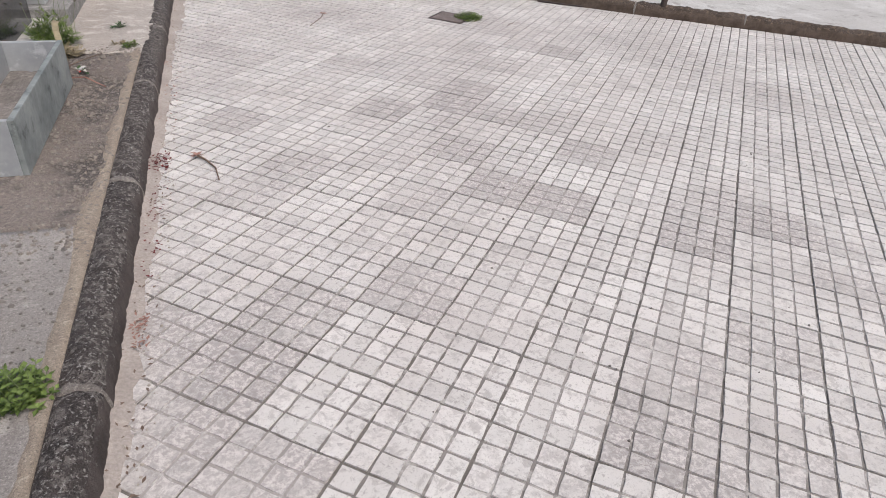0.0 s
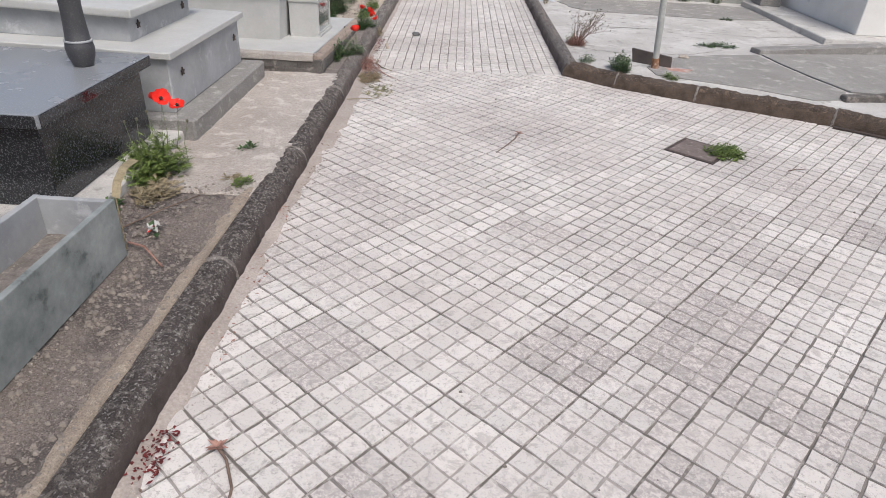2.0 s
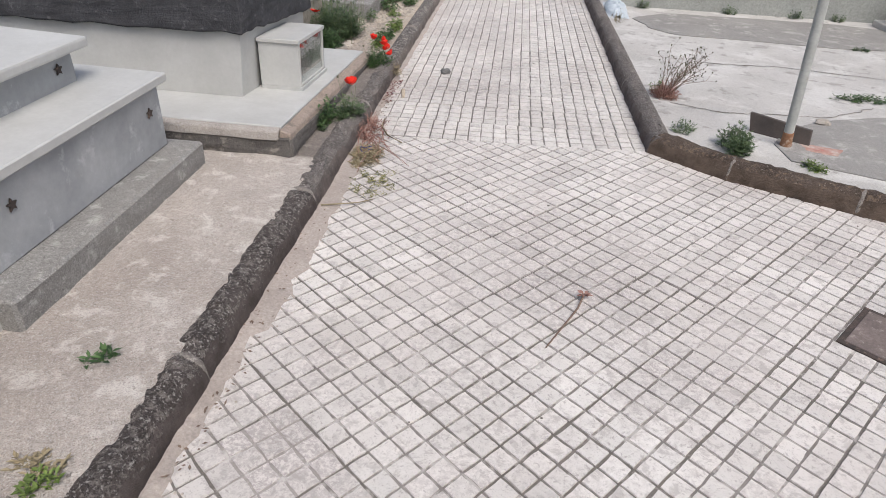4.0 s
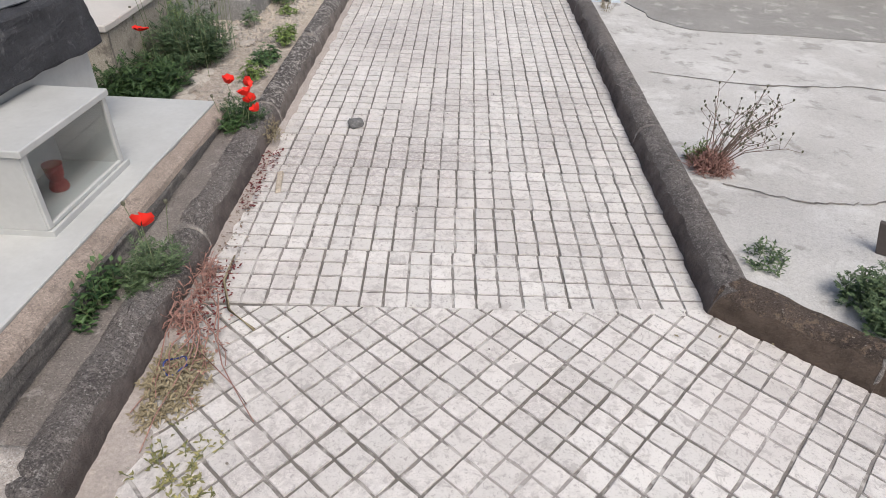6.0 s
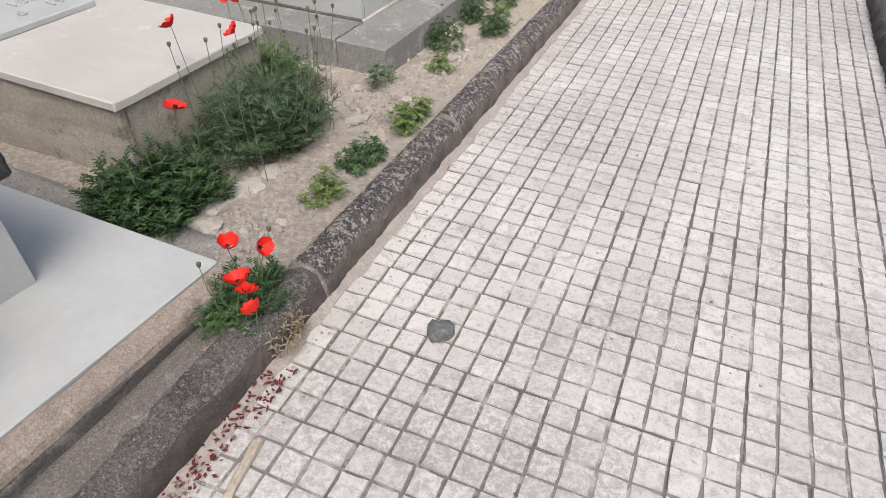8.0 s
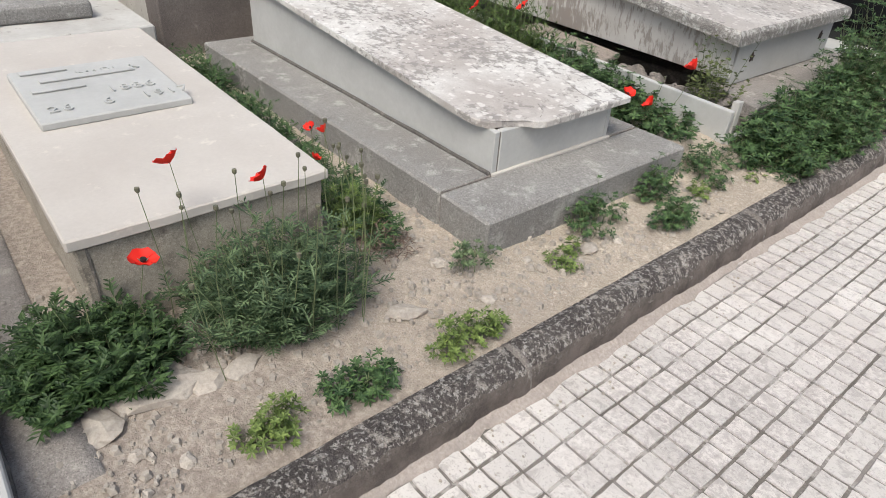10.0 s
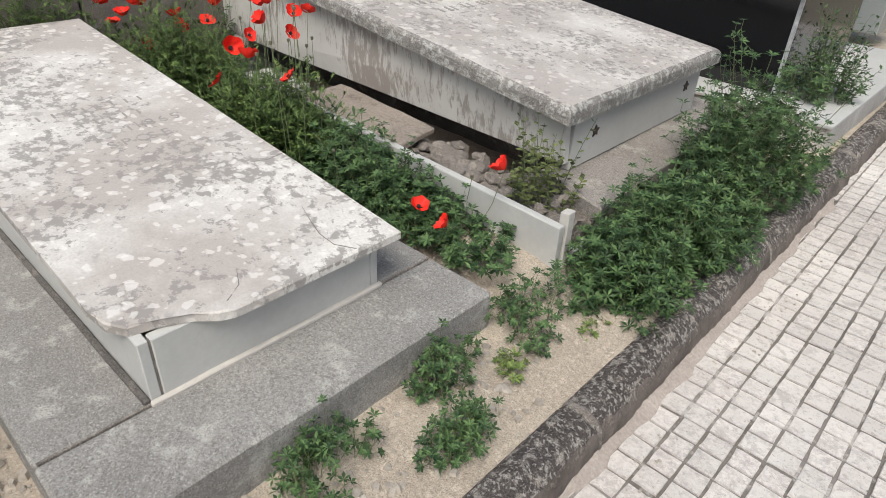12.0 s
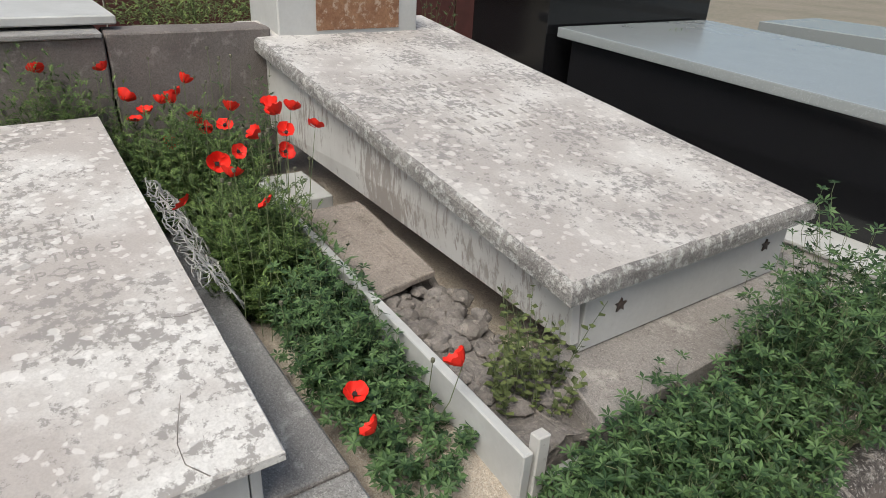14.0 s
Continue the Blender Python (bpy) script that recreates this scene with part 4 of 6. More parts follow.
            if random.random() < 0.8:
                part("lettering_bar", hexa([(x - 0.02, y, lift(x) + 0.029), (x + 0.02, y, lift(x) + 0.0265), (x + 0.02, y + 0.008, lift(x) + 0.0265), (x - 0.02, y + 0.008, lift(x) + 0.029), (x - 0.02, y, lift(x) + 0.0335), (x + 0.02, y, lift(x) + 0.0298), (x + 0.02, y + 0.008, lift(x) + 0.0298), (x - 0.02, y + 0.008, lift(x) + 0.0335)], bevel=0), INSCRIPTION, t)

plinth_tomb()

# ---- tomb with the sunken side and open plot ----
def sunken_tomb():
    t = thing("sunken_tomb", "grey lichened marble tomb whose side has sunk open", "tomb")
    lx0, lx1, ly0, ly1 = -4.25, -1.07, 13.14, 14.60
    zl = lambda x: 0.565 + (0.37 / 3.15) * (lx1 - x)
    bm = hexa([(lx0, ly0, zl(lx0)), (lx1, ly0, zl(lx1)), (lx1, ly1, zl(lx1)), (lx0, ly1, zl(lx0)), (lx0, ly0, zl(lx0) + 0.075), (lx1, ly0, zl(lx1) + 0.075), (lx1, ly1, zl(lx1) + 0.075), (lx0, ly1, zl(lx0) + 0.075)], bevel=0.0)
    bmesh.ops.bevel(bm, geom=[e for e in bm.edges if min(v.co.z - zl(v.co.x) for v in e.verts) > 0.05], offset=0.04, segments=4, profile=0.55, affect='EDGES')
    bmesh.ops.subdivide_edges(bm, edges=[e for e in bm.edges if e.calc_length() > 0.2], cuts=16, use_grid_fill=True)
    for v in bm.verts:
        v.co += noise.noise_vector(v.co * 14) * 0.004
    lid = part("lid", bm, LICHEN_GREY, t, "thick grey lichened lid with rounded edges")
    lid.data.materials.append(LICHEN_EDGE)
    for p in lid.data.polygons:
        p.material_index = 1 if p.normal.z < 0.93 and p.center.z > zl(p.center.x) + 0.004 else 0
    bx0, bx1, by0, by1 = -4.15, -1.13, 13.21, 14.53
    zb = lambda x: 0.36 + 0.01 * (bx1 - x)
    part("side_panel", hexa([(bx0, by0, 0.40), (bx1, by0 + 0.03, 0.345), (bx1, by0 + 0.07, 0.345), (bx0, by0 + 0.04, 0.40), (bx0, by0, zl(bx0)), (bx1, by0, zl(bx1)), (bx1, by0 + 0.04, zl(bx1)), (bx0, by0 + 0.04, zl(bx0))], bevel=0.003), MARBLE_DRIP, t, "white marble side panel with brown drip stains")
    part("side_panel", hexa([(bx0, by1 - 0.04, 0.3), (bx1, by1 - 0.04, 0.3), (bx1, by1, 0.3), (bx0, by1, 0.3), (bx0, by1 - 0.04, zl(bx0)), (bx1, by1 - 0.04, zl(bx1)), (bx1, by1, zl(bx1)), (bx0, by1, zl(bx0))], bevel=0.003), MARBLE, t)
    part("front_panel", block(bx1 - 0.035, bx1 + 0.004, by0 + 0.072, by1 - 0.042, 0.307, 0.565, bevel=0.003), MARBLE, t)
    star(bx1 + 0.003, 13.46, 0.45, 0.03, t)
    star(bx1 + 0.003, 14.36, 0.47, 0.03, t)
    part("foot_slab", hexa([(-1.22, 13.20, 0.18), (-0.84, 13.10, 0.18), (-0.90, 14.75, 0.18), (-1.22, 14.75, 0.18), (-1.22, 13.20, 0.305), (-0.84, 13.10, 0.295), (-0.90, 14.75, 0.295), (-1.22, 14.75, 0.305)], bevel=0.006), STRIP_GREY, t, "grey stained stone foot slab")
    part("foundation", block(-4.3, -0.95, 13.62, 14.8, 0.0, 0.18, cut=4, bevel=0.01, rough=0.008), CEMENT_DARK, t)
    part("cavity_wall", block(-3.9, -1.3, 14.1, 14.15, 0.2, 0.6, cut=4, bevel=0.0, rough=0.01), EARTH, t, "dark earth inside the sunken tomb")
    part("pedestal", sloped(-4.35, -3.85, 13.30, 14.30, 0.90, 1.28, 1.28, bevel=0.01, cut=2, rough=0.002), MARBLE, t, "square white marble pedestal")
    part("rust_patch", block(-3.848, -3.842, 13.55, 14.15, 0.99, 1.27, cut=6, bevel=0.001, rough=0.002), RUST, t, "rust-brown stain on the pedestal")
    # inscription
    for i, (ya, yb) in enumerate(((13.45, 14.0), (13.4, 14.1), (13.45, 14.15), (13.4, 14.05), (13.5, 14.1), (13.55, 14.0))):
        x = -2.95 + i * 0.15
        y = ya
        while y < yb:
            w = rnd(0.012, 0.02)
            z = zl(x) + 0.0735
            part("lettering_bar", hexa([(x - 0.03, y, z + 0.001), (x + 0.03, y, z - 0.006), (x + 0.03, y + w, z - 0.006), (x - 0.03, y + w, z + 0.001), (x - 0.03, y, z + 0.0065), (x + 0.03, y, z - 0.0005), (x + 0.03, y + w, z - 0.0005), (x - 0.03, y + w, z + 0.0065)], bevel=0), INSCRIPTION, t)
            y += rnd(0.04, 0.09)

sunken_tomb()

def grave_border():
    t = thing("grave_border", "narrow marble border around an open earth plot", "grave border")
    part("side_rail", hexa([(-2.95, 12.80, 0.10), (-0.82, 12.765, 0.10), (-0.82, 12.80, 0.10), (-2.95, 12.835, 0.10), (-2.95, 12.80, 0.40), (-0.82, 12.765, 0.345), (-0.82, 12.80, 0.345), (-2.95, 12.835, 0.40)], bevel=0.004, cut=3, rough=0.002), MARBLE, t)
    part("corner_post", hexa([(-0.85, 12.805, 0.08), (-0.81, 12.805, 0.08), (-0.81, 12.85, 0.08), (-0.85, 12.85, 0.08), (-0.855, 12.81, 0.385), (-0.815, 12.81, 0.39), (-0.815, 12.855, 0.39), (-0.855, 12.855, 0.385)], bevel=0.004), MARBLE_STAIN, t, "leaning marble corner post")
    part("end_rail", block(-0.87, -0.83, 12.885, 13.12, 0.08, 0.17, bevel=0.004), MARBLE, t)
    part("end_panel", block(-3.35, -2.92, 12.78, 13.2, 0.10, 0.27, bevel=0.006, cut=2, rough=0.002), MARBLE, t, "white marble slab at the head")
    part("earth_fill", hexa([(-2.92, 12.84, 0.05), (-0.87, 12.84, 0.05), (-0.87, 13.12, 0.05), (-2.92, 13.30, 0.05), (-2.92, 12.84, 0.27), (-0.87, 12.84, 0.25), (-0.87, 13.12, 0.24), (-2.92, 13.30, 0.16)], cut=22, bevel=0.0, rough=0.04), EARTH, t, "lumpy dry grey earth")

grave_border()
board = thing("fallen_slab", "fallen dusty beige stone slab lying in the plot", "stone slab")
part("slab", hexa([(-2.68, 12.90, 0.285), (-1.80, 12.86, 0.275), (-1.83, 13.15, 0.30), (-2.62, 13.20, 0.315), (-2.68, 12.90, 0.32), (-1.80, 12.86, 0.31), (-1.83, 13.15, 0.335), (-2.62, 13.20, 0.35)], bevel=0.006, cut=8, rough=0.006), surface("dusty_beige_stone", (0.40, 0.345, 0.30), (0.29, 0.25, 0.22), 4, 60, (0.17, 0.145, 0.125), 0.57, 14, rough=0.95, bump=1.0, depth=0.008, speck=0.5), board)

# ---- black tomb and what stands behind ----
def black_tomb():
    t = thing("black_tomb", "large polished black granite tomb, its polished lid coloured grey for reflected sky", "tomb")
    part("footing", block(-3.9, -0.50, 15.02, 17.3, 0.02, 0.24, cut=2, bevel=0.008, rough=0.003), YARD, t, "pale concrete footing")
    part("footing_slab", block(-3.9, -0.49, 15.0, 17.3, 0.24, 0.262, bevel=0.004), MARBLE, t, "white marble footing slab")
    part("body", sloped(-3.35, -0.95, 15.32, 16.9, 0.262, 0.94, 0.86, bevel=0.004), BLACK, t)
    # lids and rear slab are coloured grey to stand for mirrored sky
    part("lid", sloped(-3.45, -0.86, 15.26, 17.0, 0.94, 1.01, 0.925, 0.86, bevel=0.008, segs=2), BLACK_SKY_TOP, t, "polished lid coloured grey for reflected sky")
    part("edge_strip", block(-0.952, -0.93, 15.31, 15.335, 0.262, 0.86, bevel=0.002), GREY_MARBLE, t, "thin bright corner strip")
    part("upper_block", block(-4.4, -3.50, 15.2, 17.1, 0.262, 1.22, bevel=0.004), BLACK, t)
    part("upper_lid", block(-4.45, -3.46, 15.12, 17.15, 1.22, 1.28, bevel=0.008), BLACK_SKY_TOP, t)
    part("upper_slab", sloped(-3.3, -0.9, 17.6, 18.6, 0.3, 1.0, 1.0, bevel=0.006), BLACK_SKY_TOP, t)

black_tomb()
pot = thing("ceramic_pot", "brown glazed ceramic pot with vertical ribs", "pot")
part("body", lathe([(0.05, 0), (0.075, 0.02), (0.1, 0.09), (0.105, 0.16), (0.095, 0.22), (0.07, 0.27), (0.06, 0.3), (0.07, 0.31), (0.055, 0.30)], -1.13, 15.62, 0.925, 20), CERAMIC, pot, smooth=True)

def back_row():
    t = thing("back_kerb_wall", "low brown-grey stone wall behind the graves", "wall", kind="structure")
    part("wall_block", block(-4.1, -3.85, 10.9, 12.33, 0.02, 1.0, cut=4, bevel=0.01, rough=0.006), WALL_BROWN, t)
    part("wall_block", block(-4.1, -3.85, 12.34, 13.25, 0.02, 1.02, cut=4, bevel=0.01, rough=0.006), WALL_BROWN, t)
    part("coping", block(-4.25, -3.82, 10.9, 12.32, 1.0, 1.03, bevel=0.006), CEMENT, t)
    w = thing("white_tomb", "white marble tomb lid beyond the low wall", "tomb")
    part("lid", block(-6.4, -3.95, 10.9, 12.42, 1.05, 1.10, bevel=0.008), MARBLE, w)
    part("body", block(-6.3, -4.12, 11.0, 12.3, 0.02, 1.05, bevel=0.006), MARBLE_STAIN, w)
    b = thing("brown_panel_wall", "dark red-brown panelled wall beyond the tombs", "wall", kind="structure")
    for i in range(9):
        part("panel", block(-7.4 + 0.0, -7.3, 12.0 + i * 0.85, 12.83 + i * 0.85, 0.0, 1.9, bevel=0.01), BROWN, b)
    s = thing("pale_slab_tomb", "pale stone tomb beyond the cream lid", "tomb")
    part("slab", block(-5.6, -3.45, 9.5, 10.75, 0.02, 0.42, cut=4, bevel=0.01, rough=0.006), MARBLE_STAIN, s)
    part("roll", block(-4.6, -3.75, 9.55, 10.5, 0.42, 0.52, cut=2, bevel=0.03, segs=3), CEMENT, s)

back_row()

# ---- yard things ----
pole = thing("metal_pole", "leaning galvanised steel pole with a rusted foot", "pole")
for name, a, b, r, m, lab in (("tube", (2.558, 8.275, 0.17), (2.42, 8.31, 2.2), 0.03, POLE, ""), ("sleeve", (2.566, 8.28, 0.095), (2.556, 8.275, 0.20), 0.037, RUST, "rust-stained cement sleeve")):
    k = Mesh()
    k.tube([Vector(a).lerp(Vector(b), i / 8) for i in range(9)], r, r * (0.95 if name == "tube" else 0.85), 18)
    k.make(name, m, pole, lab, smooth=True)
card = thing("dark_panel", "dark brown board leaning against the pole", "board")
part("panel", hexa([(2.40, 8.51, 0.098), (2.72, 8.30, 0.098), (2.735, 8.32, 0.098), (2.415, 8.53, 0.098), (2.38, 8.54, 0.225), (2.72, 8.33, 0.20), (2.735, 8.35, 0.20), (2.395, 8.56, 0.225)], bevel=0.003), CARD, card)
leaflet = thing("printed_card", "torn printed red and cream card on the ground", "card")
part("sheet", hexa([(2.58, 8.20, 0.099), (2.85, 8.16, 0.101), (2.92, 8.26, 0.106), (2.64, 8.36, 0.10), (2.58, 8.20, 0.102), (2.85, 8.16, 0.105), (2.92, 8.26, 0.112), (2.64, 8.36, 0.104)], bevel=0, cut=3, rough=0.003), PAPER, leaflet)
sheet = thing("plastic_sheet", "crumpled pale blue plastic sheet against the kerb", "plastic sheet")
bm = bmesh.new()
bmesh.ops.create_grid(bm, x_segments=26, y_segments=36, size=0.5)
for v in bm.verts:
    x, y = v.co.x, v.co.y
    r = max(0, 1 - (x * x + y * y) * 3.7)
    v.co = (1.90 + x * 0.26 + 0.03 * y, 12.45 + y * 0.95, 0.10 + 0.085 * r ** 0.5 + 0.03 * noise.noise((x * 5, y * 9, 2)) * (r > 0))
bmesh.ops.delete(bm, geom=[v for v in bm.verts if v.co.z < 0.099], context='VERTS')
part("film", bm, PLASTIC, sheet, smooth=True)
w = thing("white_yard_tomb", "white plastered tomb on a pale concrete ledge", "tomb")
part("ledge", block(4.95, 8.2, 9.9, 12.6, 0.05, 0.17, bevel=0.01, cut=2, rough=0.003), YARD, w)
part("body", block(5.45, 8.0, 10.2, 12.4, 0.17, 0.95, bevel=0.008), surface("white_plaster", (0.78, 0.77, 0.745), (0.68, 0.67, 0.645), 2, 60, (0.5, 0.49, 0.47), 0.66, 6, rough=0.85, grain=0.15), w)
part("block", block(5.05, 5.35, 12.15, 12.5, 0.17, 0.42, bevel=0.008, cut=1, rough=0.003), CEMENT, w)

def sand_drift():
    v, f = [], []
    ys = [0.8 + i * 0.04 for i in range(108)]
    for y in ys:
        w = 0.055 + 0.05 * noise.noise((y * 1.7, 5, 0)) + 0.03 * noise.noise((y * 8, 3, 0))
        for u, z in ((0.2, 0.100), (0.0, 0.119), (-0.4, 0.119), (-0.8, 0.116), (-1.0, 0.110)):
            v.append((-0.362 + w * u, y, z + 0.004 * noise.noise((y * 18, u * 9, 1))))
    for i in range(len(ys) - 1):
        for k in range(4):
            a = i * 5 + k
            f.append((a, a + 5, a + 6, a + 1))
    tagged(obj_of("sand_drift", v, f, surface("drifted_sand", (0.44, 0.37, 0.295), (0.33, 0.27, 0.22), 5, 90, (0.50, 0.43, 0.35), 0.58, 30, rough=0.97, bump=1.0, depth=0.008, speck=0.6), smooth=True), "sandy soil drifted against the back of the kerb", "soil", kind="structure")

sand_drift()

# ---- pavement fittings ----
drain = thing("drain_cover", "rusty square drain cover set into the paving", "drain cover")
ca, sa = math.cos(radians(-40)), math.sin(radians(-40))
def turned(x, y, u, v):
    return (x + u * ca - v * sa, y + u * sa + v * ca)
def flat_box(cx, cy, hu, hv, z0, z1, **k):
    q = [turned(cx, cy, a, b) for a, b in ((-hu, -hv), (hu, -hv), (hu, hv), (-hu, hv))]
    return hexa([(*p, z0) for p in q] + [(*p, z1) for p in q], **k)
part("frame", flat_box(2.43, 6.36, 0.18, 0.18, -0.02, 0.003, bevel=0.002), IRON, drain)
part("lid", flat_box(2.43, 6.36, 0.155, 0.155, -0.02, 0.006, bevel=0.002, cut=2, rough=0.001), surface("dusty_brown_iron", (0.24, 0.195, 0.18), (0.16, 0.13, 0.12), 6, 80, (0.33, 0.29, 0.26), 0.58, 20, rough=0.9), drain, "dusty brown lid")

# ---- plants ----
def shoot(stems, leaves, p, lean, h, n, length, width, style):
    """One stem with leaves; style: whorl, feather, broad, grass."""
    pts = [p + Vector((lean.x * (i / 4) ** 1.4, lean.y * (i / 4) ** 1.4, h * i / 4)) for i in range(5)]
    stems.tube(pts, 0.0024 if h > 0.12 else 0.0015, 0.0009, 3)
    turn = rnd(0, 6.3)
    if style == "rosette":
        for i in range(n):
            f = 1.0 if i == 0 else rnd(0.25, 0.97)
            k = min(int(f * 4), 3)
            pos = pts[k].lerp(pts[k + 1], f * 4 - k)
            turn += 2.4
            out = Vector((math.cos(turn), math.sin(turn), rnd(0.3, 1.0))).normalized() if i else Vector((rnd(-.3, .3), rnd(-.3, .3), 1))
            tip = pos + out * rnd(0.02, 0.05)
            stems.tube([pos, tip], 0.0011, 0.0008, 3)
            axis = (out + Vector((0, 0, 0.8))).normalized()
            u = axis.orthogonal().normalized()
            w = axis.cross(u)
            count = random.randrange(5, 8)
            a0 = rnd(0, 6.28)
            size = length * rnd(0.7, 1.15)
            for j in range(count):
                a = a0 + 2 * math.pi * j / count
                leaves.leaf(tip, u * math.cos(a) + w * math.sin(a) + axis * rnd(0.15, 0.6), size * rnd(0.8, 1.1), width * rnd(0.85, 1.15), up=axis, droop=0.12)
        return
    for i in range(n):
        f = 0.12 + 0.88 * (i + rnd(0, 0.6)) / n
        f = min(f, 1.0)
        q = f * 4
        k = min(int(q), 3)
        pos = pts[k].lerp(pts[k + 1], q - k)
        turn += 2.4
        rise = rnd(0.05, 0.7) + (0.8 if f > 0.9 else 0)
        d = Vector((math.cos(turn), math.sin(turn), rise))
        size = length * rnd(0.65, 1.15) * (0.75 + 0.4 * math.sin(math.pi * min(f, 0.9)))
        if style == "feather":
            d.normalize()
            side = d.cross(Vector((0, 0, 1))).normalized()
            leaves.leaf(pos, d, size, width * 0.5)
            for j in (0.3, 0.52, 0.74):
                for sgn in (-1, 1):
                    leaves.leaf(pos + d * size * j, d * 0.8 + side * sgn + Vector((0, 0, 0.1)), size * (0.55 - 0.3 * j), width * 0.42)
        else:
            leaves.leaf(pos, d, size, width * rnd(0.8, 1.2), droop=0.3 if style == "grass" else 0.15)

def plant(name, label, category, cx, cy, z, rx, ry, h, shoots, n, length, width, mat, style="whorl", turn=0.0, group="", edge=0.35, parent=None):
    t = parent or thing(name, label, category, group)
    st, lv = Mesh(), Mesh()
    ct, sn = math.cos(turn), math.sin(turn)
    for _ in range(shoots):
        a, r = rnd(0, 2 * math.pi), math.sqrt(random.random())
        u, w = rx * r * math.cos(a), ry * r * math.sin(a)
        x, y = u * ct - w * sn, u * sn + w * ct
        hh = h * (1 - (1 - edge) * r * r) * rnd(0.6, 1.12)
        lean = Vector((x, y, 0)) * rnd(0.1, 0.5) + Vector((rnd(-1, 1), rnd(-1, 1), 0)) * hh * 0.25
        shoot(st, lv, Vector((cx + x * 0.8, cy + y * 0.8, z - 0.01)), lean, hh, n, length, width, style)
    tagged(st.make("stem", STEM if mat not in (STRAW, TWIG, RED_STEM) else mat, t), kind="stuff")
    tagged(lv.make("foliage", mat, t), kind="stuff")
    return t

def poppy(t, root, head, r=0.038, tilt=None, seeds=False):
    """A poppy on its own thin stem, as parts of the plant t."""
    root, head = Vector(root), Vector(head)
    k = Mesh()
    mid = root.lerp(head, 0.55) + Vector((rnd(-0.02, 0.02), rnd(-0.02, 0.02), 0))
    k.tube([root, root.lerp(mid, 0.5) + Vector((rnd(-.01, .01), 0, 0)), mid, mid.lerp(head, 0.6), head], 0.0018, 0.0013, 4)
    k.make("flower_stem", STEM, t)
    if seeds:
        b = Mesh()
        b.blob(head, 0.0075, 0.017, 7)
        b.make("seed_head", SEED, t)
        return
    face = tilt or Vector((rnd(-0.8, 0.9), rnd(-0.9, 0.7), rnd(0.25, 1.1)))
    m = Matrix.Translation(head) @ face.to_track_quat('Z', 'Y').to_matrix().to_4x4() @ Matrix.Rotation(rnd(0, 3), 4, 'Z')
    v, f = [], []
    cup = rnd(0.35, 1.15)
    for p in range(4):
        a0 = p * math.pi / 2
        rad = r * (1.0 if p % 2 else 0.93)
        base = len(v)
        for i in range(5):
            s = i / 4
            for j in range(7):
                c = (j - 3) / 3
                ang = a0 + c * 1.02 * (0.45 + 0.55 * s)
                rr = rad * s * (1 - 0.16 * c * c) * (1 + 0.05 * noise.noise((p * 7 + j, i * 0.7, head.y * 9)))
                zz = rad * cup * s * s + 0.003 * (p % 2) + 0.0045 * math.sin(j * 2.4 + p) * s * s
                v.append(m @ Vector((rr * math.cos(ang), rr * math.sin(ang), zz)))
        for i in range(4):
            for j in range(6):
                q = base + i * 7 + j
                f.append((q, q + 1, q + 8, q + 7))
    ob = obj_of("flower", v, f, POPPY, t, "bright red poppy flower", smooth=True)
    c = Mesh()
    c.blob(Vector((0, 0, 0)), r * 0.2, r * 0.28, 8)
    c.v = [m @ Vector((p.x, p.y, p.z + 0.003)) for p in c.v]
    c.make("flower_centre", CENTRE, ob, "black flower centre")

def flowering(name, label, cx, cy, z, rx, ry, h, shoots, n, length, width, mat, style, heads, seeds=0, turn=0.0, size=0.043):
    t = plant(name, label, "poppy plant", cx, cy, z, rx, ry, h, shoots, n, length, width, mat, style, turn)
    for hd in heads:
        root = Vector((cx + (hd[0] - cx) * 0.7 + rnd(-.03, .03), cy + (hd[1] - cy) * 0.7 + rnd(-.03, .03), z))
        poppy(t, root, hd, size * rnd(0.85, 1.15))
    for _ in range(seeds):
        x, y = cx + rnd(-1, 1) * rx, cy + rnd(-1, 1) * ry
        poppy(t, (x, y, z), (x + rnd(-.06, .06), y + rnd(-.06, .06), z + h * rnd(0.9, 1.5)), seeds=True)
    return t

# verge beside the granite tomb
flowering("poppy_plant", "poppy with two red flowers growing from the verge", -0.93, 5.20, 0.11, 0.14, 0.24, 0.24, 46, 9, 0.075, 0.02, LEAF_LIME, "feather", [(-0.85, 5.22, 0.53), (-0.84, 5.38, 0.44), (-0.86, 5.25, 0.51)], 4, size=0.05)
plant("weed", "low green weed beside the marble planter", "weed", -0.98, 4.72, 0.11, 0.08, 0.22, 0.08, 30, 7, 0.035, 0.02, LEAF, "whorl", group="verge weeds")
plant("dry_weed", "dry brown weed at the foot of the poppies", "weed", -0.83, 4.95, 0.11, 0.10, 0.16, 0.07, 26, 6, 0.06, 0.02, STRAW, "feather")
plant("weed", "bright green weed rooted behind the kerb", "weed", -0.44, 1.62, 0.115, 0.09, 0.10, 0.11, 46, 9, 0.028, 0.016, LEAF_LIME, "whorl", group="verge weeds")
plant("weed", "small green weed growing on the verge", "weed", -0.55, 5.62, 0.11, 0.05, 0.05, 0.06, 9, 6, 0.05, 0.014, LEAF, "whorl", group="verge weeds")
plant("dry_weed", "flat dry weed behind the kerb", "weed", -0.47, 5.18, 0.115, 0.09, 0.05, 0.04, 20, 6, 0.03, 0.012, STRAW, "whorl")
plant("weed", "flat green weed behind the kerb", "weed", -0.42, 5.12, 0.115, 0.06, 0.05, 0.05, 14, 6, 0.035, 0.012, LEAF_LIME, "whorl", group="verge weeds")

